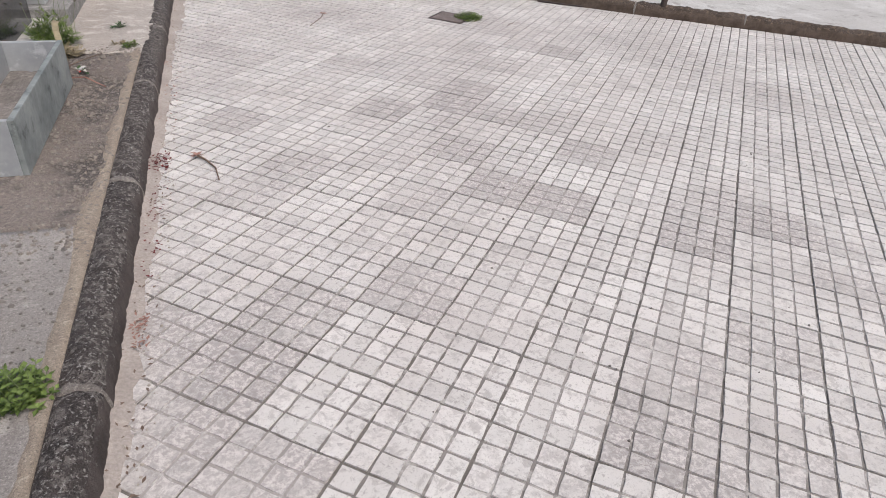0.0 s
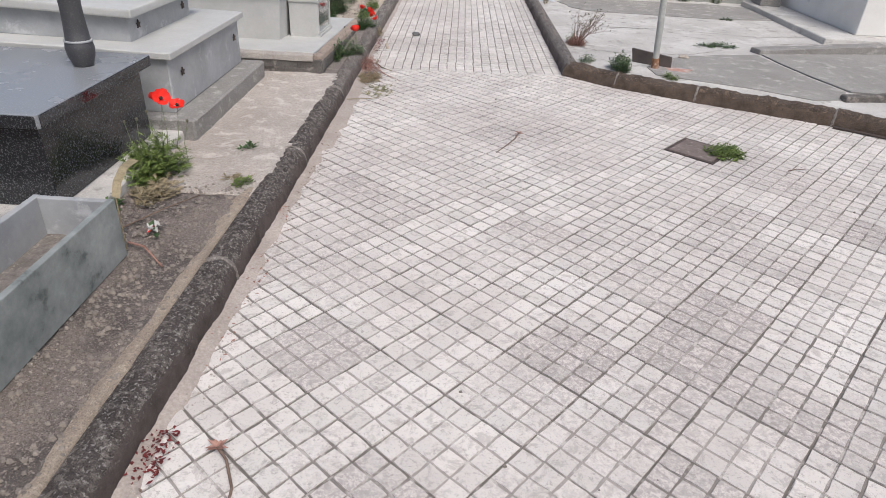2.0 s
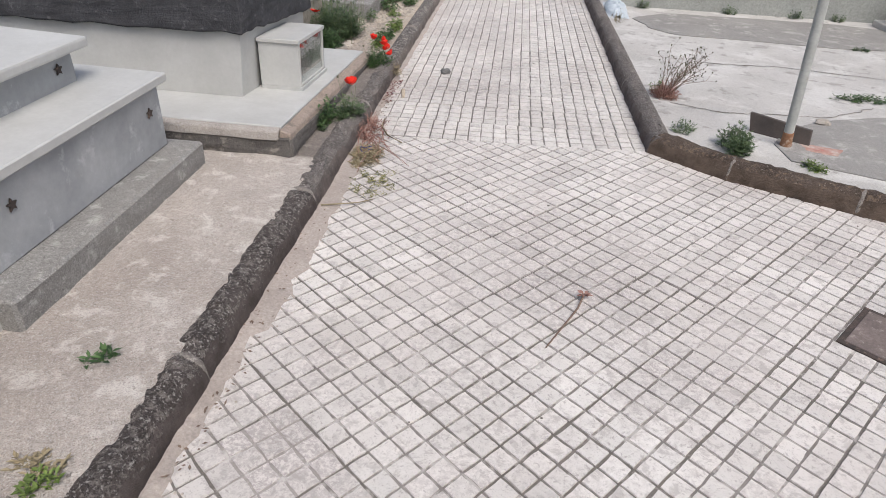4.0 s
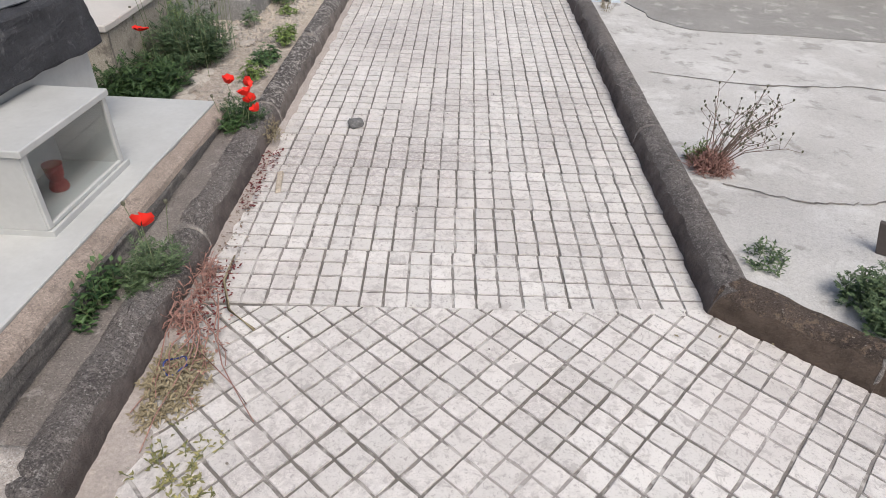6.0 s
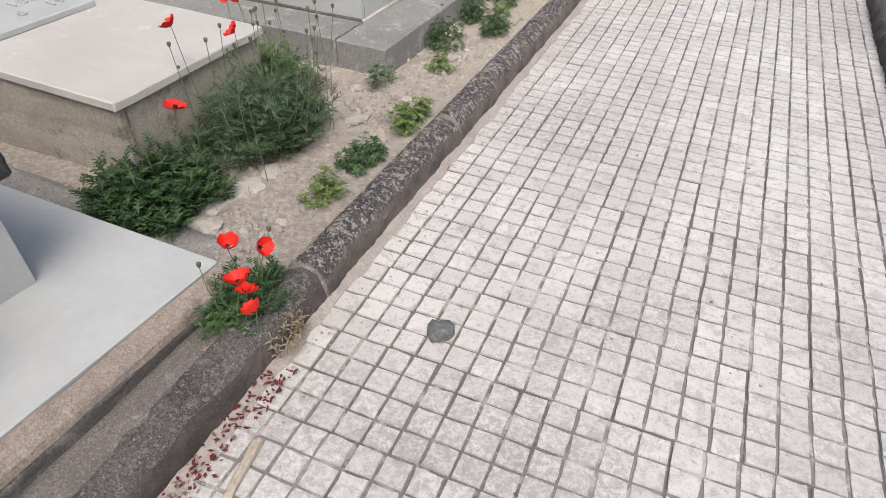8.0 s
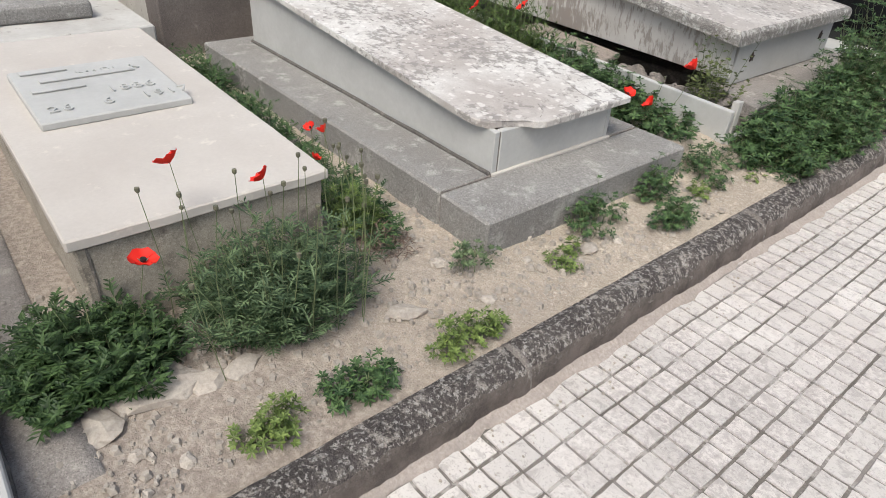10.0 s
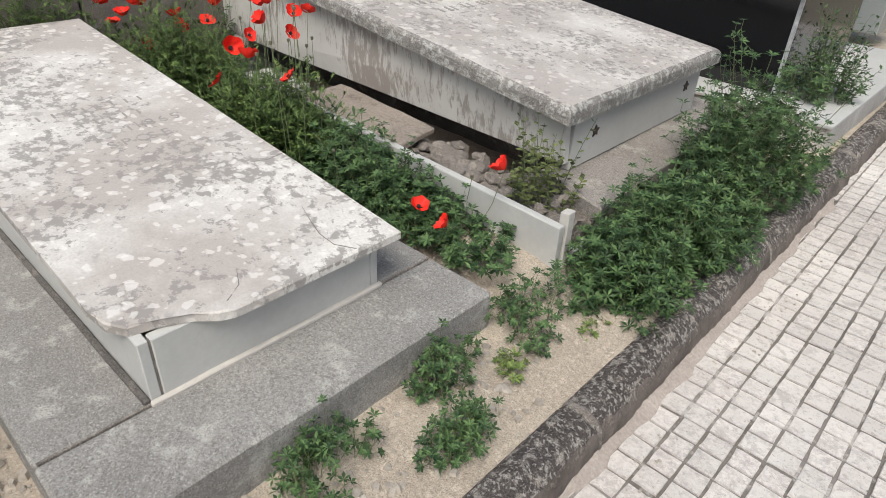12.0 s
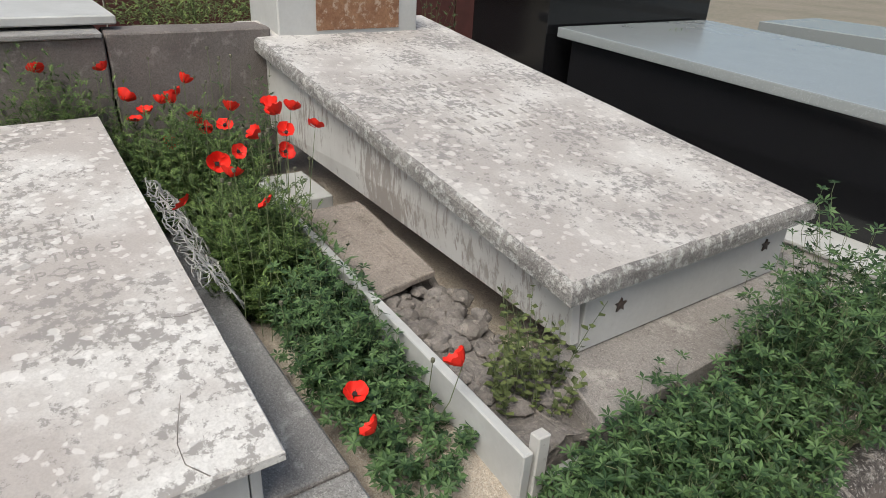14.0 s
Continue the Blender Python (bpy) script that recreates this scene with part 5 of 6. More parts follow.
# round the tomb with the glazed box
flowering("poppy_plant", "single red poppy between kerb and slab", -0.33, 8.15, 0.10, 0.08, 0.13, 0.15, 34, 8, 0.05, 0.013, LEAF_GREY, "feather", [(-0.30, 8.10, 0.335)], 2)
plant("weed", "grey-green weed against the slab edge", "weed", -0.43, 7.98, 0.09, 0.05, 0.17, 0.20, 32, 10, 0.035, 0.015, LEAF, "whorl", group="kerb weeds")
flowering("poppy_plant", "poppy clump with five red flowers on the kerb", -0.40, 9.38, 0.10, 0.10, 0.15, 0.15, 44, 8, 0.05, 0.014, LEAF, "feather", [(-0.44, 9.40, 0.30), (-0.32, 9.30, 0.285), (-0.30, 9.30, 0.26), (-0.26, 9.28, 0.22), (-0.38, 9.46, 0.28)], 3, size=0.034)
plant("dry_weed", "dry tangled weed on the kerb", "weed", -0.27, 9.34, 0.04, 0.08, 0.14, 0.12, 40, 7, 0.035, 0.007, STRAW, "grass")

# beside the cream tomb
flowering("poppy_plant", "bushy grey-green poppy plant against the cream tomb", -0.98, 10.28, 0.09, 0.22, 0.33, 0.38, 95, 10, 0.085, 0.017, LEAF_DUSTY, "feather", [(-1.16, 10.06, 0.62), (-1.09, 10.31, 0.53)], 24)
flowering("poppy_plant", "dark spreading plant with one red poppy", -1.05, 9.70, 0.09, 0.24, 0.24, 0.20, 85, 9, 0.075, 0.026, LEAF_DARK, "feather", [(-1.08, 9.91, 0.37)], 2)
flowering("poppy_plant", "thin poppy with two red flowers beside the plinth", -1.28, 10.74, 0.085, 0.10, 0.10, 0.28, 26, 9, 0.06, 0.016, LEAF_LIME, "feather", [(-1.43, 10.67, 0.50), (-1.39, 10.70, 0.49), (-1.42, 10.67, 0.375)], 6, size=0.026)
for x, y, rx, ry, h in ((-1.55, 10.82, 0.5, 0.14, 0.2), (-2.4, 10.86, 0.6, 0.14, 0.22), (-3.2, 10.9, 0.4, 0.14, 0.25)):
    plant("weed", "green weeds filling the gap between two tombs", "weed", x, y, 0.085, rx, ry, h, 70, 8, 0.06, 0.02, LEAF, "feather", group="gap weeds")
plant("dry_weed", "dead reddish weed stems by the plinth", "weed", -1.12, 10.78, 0.085, 0.14, 0.12, 0.10, 40, 5, 0.06, 0.006, TWIG, "grass")
for x, y, rx, ry, h, m, s in ((-0.49, 10.68, 0.07, 0.13, 0.09, LEAF_LIME, 40), (-0.51, 10.30, 0.07, 0.11, 0.07, LEAF, 40), (-0.52, 10.02, 0.06, 0.1, 0.07, LEAF_LIME, 24), (-0.73, 11.62, 0.09, 0.14, 0.16, LEAF, 44), (-0.75, 12.10, 0.08, 0.13, 0.17, LEAF, 44), (-0.56, 11.93, 0.07, 0.13, 0.11, LEAF, 44), (-0.72, 12.52, 0.14, 0.20, 0.17, LEAF, 60), (-0.80, 10.97, 0.05, 0.09, 0.13, LEAF_GREY, 14), (-0.62, 11.34, 0.07, 0.1, 0.04, LEAF_LIME, 14), (-0.64, 12.28, 0.05, 0.05, 0.05, LEAF_LIME, 8), (-0.53, 12.62, 0.04, 0.05, 0.05, LEAF_LIME, 10)):
    plant("weed", "small leafy green weed in the sandy soil", "weed", x, y, 0.085, rx, ry, h, s * 2 // 3, 5, 0.024, 0.009, m, "rosette", group="soil weeds")

# bed of poppies between the two large tombs
bed_heads = [(-2.43, 12.52, 0.65), (-2.32, 12.30, 0.61), (-2.21, 12.59, 0.60), (-2.55, 12.50, 0.67), (-2.51, 12.58, 0.725), (-2.545, 12.95, 0.78), (-2.73, 12.85, 0.80), (-2.38, 12.75, 0.82), (-2.44, 12.76, 0.72), (-2.54, 12.69, 0.765), (-2.80, 12.94, 0.80), (-2.85, 12.88, 0.77)]
far_heads = [(-3.02, 12.92, 0.76), (-3.10, 12.74, 0.74), (-3.15, 12.72, 0.65), (-3.38, 12.66, 0.59), (-3.49, 12.5, 0.48), (-3.6, 12.58, 0.68), (-3.62, 12.62, 0.72), (-3.66, 12.66, 0.77), (-3.55, 12.5, 0.70), (-3.5, 12.42, 0.66), (-3.6, 12.34, 0.72), (-3.5, 12.36, 0.63), (-3.3, 12.62, 0.66), (-3.7, 12.28, 0.86), (-3.75, 11.98, 0.87)]
flowering("poppy_plant", "dense clump of red poppies in front of the sunken tomb", -2.45, 12.60, 0.08, 0.45, 0.22, 0.58, 380, 14, 0.07, 0.020, LEAF_BED, "feather", bed_heads, 14, size=0.044)
flowering("poppy_plant", "far clump of red poppies by the low wall", -3.25, 12.52, 0.10, 0.47, 0.36, 0.66, 480, 14, 0.07, 0.021, LEAF_BED, "feather", far_heads, 14, size=0.046)
flowering("poppy_plant", "leafy green plant with small red poppies by the border", -1.35, 12.60, 0.17, 0.45, 0.16, 0.18, 110, 5, 0.036, 0.013, LEAF, "rosette", [(-1.06, 12.72, 0.51), (-1.11, 12.47, 0.35), (-1.28, 12.49, 0.345)], 2)
plant("leafy_plant", "thick dark green foliage along the marble border", "plant", -1.75, 12.63, 0.14, 0.45, 0.17, 0.34, 150, 8, 0.034, 0.011, LEAF, "rosette")
plant("leafy_plant", "narrow leaved green shoots behind the marble border", "plant", -2.0, 12.72, 0.08, 0.3, 0.1, 0.48, 60, 11, 0.075, 0.018, LEAF, "whorl")
plant("leafy_plant", "small plants behind the low wall", "plant", -4.7, 13.0, 0.95, 0.45, 0.55, 0.3, 120, 9, 0.07, 0.016, LEAF_LIME, "grass")
plant("leafy_plant", "green plant below the low wall", "plant", -3.69, 12.02, 0.10, 0.13, 0.36, 0.86, 220, 14, 0.065, 0.020, LEAF_BED, "feather")
plant("leafy_plant", "green plant beside the pedestal", "plant", -3.65, 13.02, 0.15, 0.16, 0.18, 0.75, 34, 11, 0.06, 0.02, LEAF, "feather")
plant("rose_bush", "small broad leaved rose bush in the earth plot", "shrub", -1.10, 13.03, 0.2, 0.17, 0.16, 0.46, 30, 12, 0.034, 0.027, LEAF_OLIVE, "broad", edge=0.6)
# tall bush that spills over the kerb
plant("bush", "large bushy green plant spilling over the kerb", "bush", -0.60, 13.30, 0.08, 0.26, 0.52, 0.38, 190, 8, 0.037, 0.0115, LEAF, "rosette")
plant("bush", "tall feathery green bush beside the foot slab", "bush", -0.63, 14.05, 0.08, 0.28, 0.48, 0.74, 170, 11, 0.037, 0.011, LEAF, "rosette")
plant("bush", "low dark bush hanging over the kerb", "bush", -0.60, 12.93, 0.08, 0.24, 0.26, 0.27, 90, 7, 0.036, 0.012, LEAF, "rosette")
plant("bush", "green shrub growing on the pale footing", "bush", -0.74, 15.55, 0.26, 0.22, 0.28, 0.55, 120, 12, 0.05, 0.018, LEAF, "whorl")
plant("leafy_plant", "small plant with pale flowers beside the black tomb", "plant", -4.75, 15.0, 0.1, 0.25, 0.25, 1.15, 40, 12, 0.07, 0.02, LEAF, "feather")
plant("leafy_plant", "tuft of weed on the grey lid", "plant", -3.1, 16.15, 0.92, 0.12, 0.08, 0.12, 26, 8, 0.04, 0.012, LEAF_LIME, "grass")

# yard and paving
plant("weed", "low green weed covering the drain edge", "weed", 2.60, 6.31, 0.0, 0.15, 0.14, 0.07, 110, 8, 0.026, 0.015, LEAF_LIME, "whorl")
plant("weed", "silvery green weed behind the kerb corner", "weed", 2.20, 8.14, 0.098, 0.10, 0.15, 0.18, 50, 10, 0.045, 0.016, LEAF_GREY, "feather", group="yard weeds")
plant("weed", "low grey weed behind the kerb corner", "weed", 1.93, 8.42, 0.098, 0.08, 0.10, 0.09, 30, 8, 0.025, 0.01, LEAF_GREY, "whorl", group="yard weeds")
plant("weed", "tuft of bright weed in the yard", "weed", 2.62, 7.93, 0.098, 0.08, 0.07, 0.07, 24, 8, 0.03, 0.012, LEAF_LIME, "whorl", group="yard weeds")
plant("weed", "flat weed in a crack of the yard", "weed", 3.55, 9.45, 0.098, 0.22, 0.09, 0.06, 60, 7, 0.035, 0.012, LEAF, "whorl", group="yard weeds")
plant("weed", "little weed in the yard", "weed", 4.25, 11.2, 0.1, 0.1, 0.05, 0.05, 18, 7, 0.03, 0.012, LEAF_DARK, "whorl", group="yard weeds")
for i, x in enumerate((2.25, 3.3, 4.1, 4.6)):
    plant("weed", "weed along the foot of the yard wall", "weed", x, 12.68, 0.098, 0.10, 0.05, 0.12, 20, 8, 0.035, 0.012, LEAF, "whorl", group="yard weeds")

def dead_bush(x, y, z):
    t = thing("dead_bush", "dry brown branching weed with seed pods", "bush")
    br, pods = Mesh(), Mesh()
    for i in range(30):
        a = rnd(0, 6.28)
        top = Vector((x + 0.07 + rnd(-.15, .22), y + rnd(-.18, .2), z + rnd(0.12, 0.34)))
        root = Vector((x + rnd(-.03, .03), y + rnd(-.03, .03), z))
        mid = root.lerp(top, 0.5) + Vector((rnd(-.03, .03), rnd(-.03, .03), 0.04))
        br.tube([root, mid, top], 0.0028, 0.001, 4)
        for j in range(4):
            b = mid.lerp(top, rnd(0, 1))
            e = b + Vector((rnd(-.07, .07), rnd(-.07, .07), rnd(0.0, .08)))
            br.tube([b, e], 0.0012, 0.0008, 3)
            pods.blob(e, 0.005, 0.012, 5)
    tagged(br.make("branch", TWIG, t), kind="stuff")
    tagged(pods.make("seed_pod", SEED, t), kind="stuff")
    plant("", "", "", x, y, z - 0.0, 0.10, 0.11, 0.13, 130, 6, 0.05, 0.007, RED_STEM, "grass", parent=t)
    plant("", "", "", x - 0.05, y + 0.05, z, 0.05, 0.07, 0.16, 16, 9, 0.03, 0.01, LEAF_LIME, "whorl", parent=t)

dead_bush(1.93, 9.15, 0.098)
plant("dry_weed", "small dry twiggy weed beside the sheet", "weed", 1.86, 11.75, 0.098, 0.06, 0.12, 0.16, 18, 6, 0.025, 0.006, STRAW, "grass")

# ---- litter and loose stones ----
def twig(name, label, pts, r, mat, head=False):
    t = thing(name, label, "twig")
    k = Mesh()
    k.tube([Vector(p) for p in pts], r, r * 0.6, 6)
    k.make("stem", mat, t, smooth=True)
    if head:
        b = Mesh()
        for i in range(16):
            a = rnd(0, 6.28)
            b.leaf(Vector(pts[0]), Vector((math.cos(a), math.sin(a), rnd(0, 0.8))), rnd(0.02, 0.045), 0.014)
        b.make("dry_head", RED_STEM, t, "withered flower head")

twig("twig", "bent dry stem lying on the paving", [(0.02, 3.40, 0.02), (0.06, 3.36, 0.012), (0.11, 3.26, 0.008), (0.125, 3.12, 0.006)], 0.006, TWIG, True)
twig("twig", "thin dry stem with a withered head", [(1.15, 6.45, 0.02), (1.12, 6.36, 0.008), (1.05, 6.22, 0.006), (0.98, 6.08, 0.005)], 0.005, TWIG, True)
twig("twig", "short twig lying by the kerb", [(-0.20, 7.02, 0.02), (-0.02, 7.10, 0.012), (0.05, 7.16, 0.01)], 0.004, STRAW)
twig("twig", "short twig lying on the paving", [(2.93, 6.05, 0.006), (3.0, 6.08, 0.012), (3.07, 6.09, 0.006)], 0.004, TWIG)
twig("twig", "brown leaf stalk lying on the verge", [(-0.72, 4.42, 0.13), (-0.62, 4.36, 0.15), (-0.5, 4.25, 0.125)], 0.006, RED_STEM)
twig("twig", "long dry stick on the verge", [(-0.82, 4.55, 0.125), (-0.7, 4.75, 0.135), (-0.6, 4.95, 0.12)], 0.004, TWIG)
twig("twig", "curved pale root at the edge of the paving", [(0.06, 7.98, 0.01), (-0.05, 8.06, 0.02), (-0.12, 8.22, 0.02), (-0.13, 8.38, 0.015)], 0.006, STRAW)
for i in range(12):
    x, y, a = -0.15 + rnd(-.03, .03), 8.02 + rnd(-.1, .12), rnd(-1.75, -0.75)
    d, reach = Vector((math.cos(a), math.sin(a), 0)), rnd(0.25, 0.62)
    pts = [Vector((x, y, 0.03)) + d * reach * q + Vector((0.03 * math.sin(q * 5 + i), 0, 0.022 * math.sin(q * 3.1 + i) ** 2 - 0.018 * q)) for q in (0, 0.2, 0.4, 0.6, 0.8, 1)]
    twig("twig", "reddish dry stem sprawling from the kerb foot", pts, 0.0028, RED_STEM)
plant("dry_weed", "heap of withered straw at the kerb foot", "weed", -0.12, 7.73, 0.0, 0.10, 0.17, 0.06, 190, 7, 0.03, 0.008, STRAW, "grass")
plant("weed", "sprawling half dry weed on the paving", "weed", 0.0, 7.38, 0.0, 0.15, 0.20, 0.03, 60, 7, 0.024, 0.008, STRAW_GREEN, "whorl")
plant("dry_weed", "dry grass tuft under the single poppy", "weed", -0.20, 8.12, 0.0, 0.06, 0.22, 0.13, 60, 6, 0.05, 0.006, RED_STEM, "grass")
plant("dry_weed", "dry weed at the far kerb joint", "weed", -0.24, 5.05, 0.0, 0.04, 0.08, 0.05, 24, 6, 0.03, 0.008, RED_STEM, "grass")

def petals(x, y, rx, ry, count, mat, label):
    t = thing("dead_flowers", label, "litter", kind="stuff")
    k = Mesh()
    for _ in range(count):
        p = Vector((x + rnd(-rx, rx), y + rnd(-ry, ry), rnd(0.004, 0.025)))
        a = rnd(0, 6.28)
        k.leaf(p, Vector((math.cos(a), math.sin(a), rnd(-0.1, 0.4))), rnd(0.01, 0.026), rnd(0.005, 0.012), droop=0.05)
    tagged(k.make("petal", mat, t), kind="stuff")

petals(-0.165, 3.36, 0.05, 0.10, 130, DRY_RED, "withered dark red flowers against the kerb")
petals(-0.165, 1.98, 0.03, 0.10, 50, RED_STEM, "withered reddish stems against the kerb")
petals(-0.15, 3.0, 0.05, 0.25, 22, TWIG, "scattered brown leaf litter along the kerb")
petals(-0.15, 4.4, 0.05, 0.7, 40, RED_STEM, "scattered reddish litter along the kerb")
petals(-0.16, 1.6, 0.05, 0.7, 60, TWIG, "brown leaf crumbs along the kerb foot")
petals(-0.16, 2.7, 0.04, 0.4, 50, DRY_RED, "dark withered crumbs along the kerb foot")
petals(-0.16, 5.6, 0.05, 0.7, 60, TWIG, "brown crumbs gathered along the kerb foot")
petals(-0.20, 8.75, 0.05, 0.35, 90, TWIG, "brown crumbs under the marble slab kerb")
petals(-0.17, 6.6, 0.05, 0.4, 26, TWIG, "scattered brown litter along the kerb")
petals(-0.20, 9.0, 0.045, 0.28, 170, DRY_RED, "fallen dark red petals along the kerb")
petals(-0.14, 8.15, 0.06, 0.2, 160, DRY_RED, "dark red withered litter under the single poppy")
petals(-0.10, 7.85, 0.08, 0.2, 90, RED_STEM, "reddish withered litter at the kerb foot")
petals(1.9, 8.1, 0.5, 0.1, 10, STRAW, "dry leaves beside the kerb")

wood = thing("wood_splinter", "pale splintered piece of wood on the paving", "wood")
part("splinter", hexa([(-0.135, 9.05, 0.003), (-0.105, 9.06, 0.003), (-0.075, 8.88, 0.003), (-0.10, 8.87, 0.003), (-0.13, 9.04, 0.022), (-0.108, 9.05, 0.026), (-0.08, 8.90, 0.018), (-0.098, 8.88, 0.014)], bevel=0.003, cut=2, rough=0.003), WOODBIT, wood)
stone = thing("stone", "rough grey stone lying on the paving", "stone")
part("rock", rock(0.156, 9.62, 0.018, 0.042, 0.6, 3, 1.2, 0.8), surface("grey_stone", (0.20, 0.195, 0.19), (0.13, 0.127, 0.125), 20, 90, (0.32, 0.31, 0.3), 0.6, 50, rough=0.95), stone)
for i, (x, y, r, s) in enumerate(((-0.86, 9.82, 0.085, 1.6), (-0.80, 9.95, 0.05, 1.2), (-0.80, 9.66, 0.055, 1.3), (-0.80, 10.05, 0.045, 1.4), (-0.73, 10.62, 0.04, 1.7), (-0.63, 11.47, 0.035, 1.2), (-0.57, 9.80, 0.022, 1.2), (-0.60, 11.62, 0.02, 1.3), (-0.72, 11.2, 0.018, 1.2), (-0.60, 12.2, 0.022, 1.3), (-0.9, 10.9, 0.03, 1.1), (-0.66, 9.7, 0.02, 1.0), (-0.62, 10.9, 0.025, 1.2))):
    t = thing("stone", "pale weathered stone half sunk in the soil", "stone", "stones in the soil")
    part("rock", rock(x, y, 0.085, r, 0.5, i + 5, s, rnd(0, 3)), STONE, t)
clod = thing("stone", "round brown stone in the yard", "stone")
part("rock", rock(2.98, 8.78, 0.115, 0.04, 0.6, 21, 1.3), STONE, clod)
for i in range(58):
    t = thing("earth_clod", "lump of grey broken earth in the plot", "clod", "clods in the plot")
    part("clod", rock(rnd(-1.85, -1.05), rnd(12.88, 13.2), 0.25, rnd(0.014, 0.048), 0.8, i + 40, 1.3, rnd(0, 3)), EARTH, t)

def pebbles(name, label, x0, x1, y0, y1, z, count, r0, r1, mat):
    k = Mesh()
    for _ in range(count):
        x, y, r = rnd(x0, x1), rnd(y0, y1), r0 + (r1 - r0) * random.random() ** 3
        b = len(k.v)
        w = rnd(0.6, 1)
        a0 = rnd(0, 6)
        for i in range(5):
            a = a0 + i * 1.257
            k.v.append(Vector((x + r * math.cos(a) * rnd(.8, 1.1), y + r * w * math.sin(a), z - r * 0.2)))
        for i in range(5):
            a = a0 + i * 1.257
            k.v.append(Vector((x + 0.6 * r * math.cos(a), y + 0.6 * r * w * math.sin(a), z + r * rnd(0.4, 0.7))))
        for i in range(5):
            k.f.append((b + i, b + (i + 1) % 5, b + 5 + (i + 1) % 5, b + 5 + i))
        k.f.append(tuple(b + 5 + i for i in range(5)))
    tagged(k.make(name, mat, None), label, "pebbles", kind="stuff")

pebbles("pebbles", "small pale pebbles scattered over the soil", -1.5, -0.48, 9.4, 13.2, 0.085, 4200, 0.003, 0.024, STONE)
pebbles("grit", "fine grit and crumbs scattered over the verge", -1.2, -0.36, 2.4, 5.1, 0.115, 4200, 0.002, 0.015, GRIT)
pebbles("grit", "pale grit scattered over the cement verge", -1.2, -0.36, 5.0, 7.3, 0.113, 1600, 0.002, 0.010, STONE)
pebbles("crumbs", "dark crumbs of earth scattered over the verge", -1.0, -0.36, 1.5, 5.2, 0.115, 1500, 0.003, 0.013, EARTH)
pebbles("grit", "fine grit along the foot of the kerb", -0.22, -0.09, 0.5, 14.0, 0.004, 1500, 0.0015, 0.007, STONE)
pebbles("crumbs", "dark crumbs scattered over the paving", 0.0, 3.5, 1.0, 8.0, 0.002, 90, 0.003, 0.009, EARTH)
pebbles("crumbs", "dark crumbs scattered over the path", -0.1, 1.55, 8.2, 14.0, 0.002, 50, 0.003, 0.008, EARTH)

def netting():
    t = thing("lace_netting", "crumpled white lace netting among the poppies", "netting")
    k = Mesh()
    f = lambda u, w: Vector((-2.95 + u * 0.9, 12.26 + w * 0.15 + 0.03 * noise.noise((u * 9, w * 4, 0)), 0.50 - 0.16 * w * w + 0.05 * noise.noise((u * 12, w * 8, 3)) - 0.08 * u))
    for i in range(40):
        k.tube([f(i / 39 + 0.02 * math.sin(j * 1.7), j / 9) for j in range(10)], 0.0024, 0.0024, 3)
    for j in range(9):
        k.tube([f(i / 39, j / 8 + 0.05 * math.sin(i * 1.9)) for i in range(40)], 0.0024, 0.0024, 3)
    k.make("lace", NET, t)

netting()

# soil washed against the kerb foot
def washed_soil():
    v, f = [], []
    ys = [0.2 + i * 0.05 for i in range(290)]
    for y in ys:
        w = (0.06 if y < 8.1 else 0.038) + 0.03 * noise.noise((y * 1.3, 0, 0)) + 0.035 * noise.noise((y * 7, 2, 0)) + 0.02 * noise.noise((y * 21, 2, 0)) + (0.05 if 6.0 < y < 7.6 else 0)
        x = foot(y)
        for u, z in ((-0.03, 0.018), (0.2, 0.014), (0.55, 0.005), (0.85, 0.001), (1.0, -0.006)):
            v.append((x + w * u if u > 0 else x + u, y, z + 0.003 * noise.noise((y * 20, u * 7, 0))))
    for i in range(len(ys) - 1):
        for k in range(4):
            a = i * 5 + k
            f.append((a, a + 1, a + 6, a + 5))
    tagged(obj_of("washed_soil", v, f, surface("pinkish_dust", (0.50, 0.44, 0.40), (0.38, 0.33, 0.295), 4, 90, (0.50, 0.43, 0.38), 0.6, 30, rough=0.97, bump=0.7, depth=0.005), smooth=True), "pinkish soil washed along the kerb foot", "soil", kind="structure")

washed_soil()

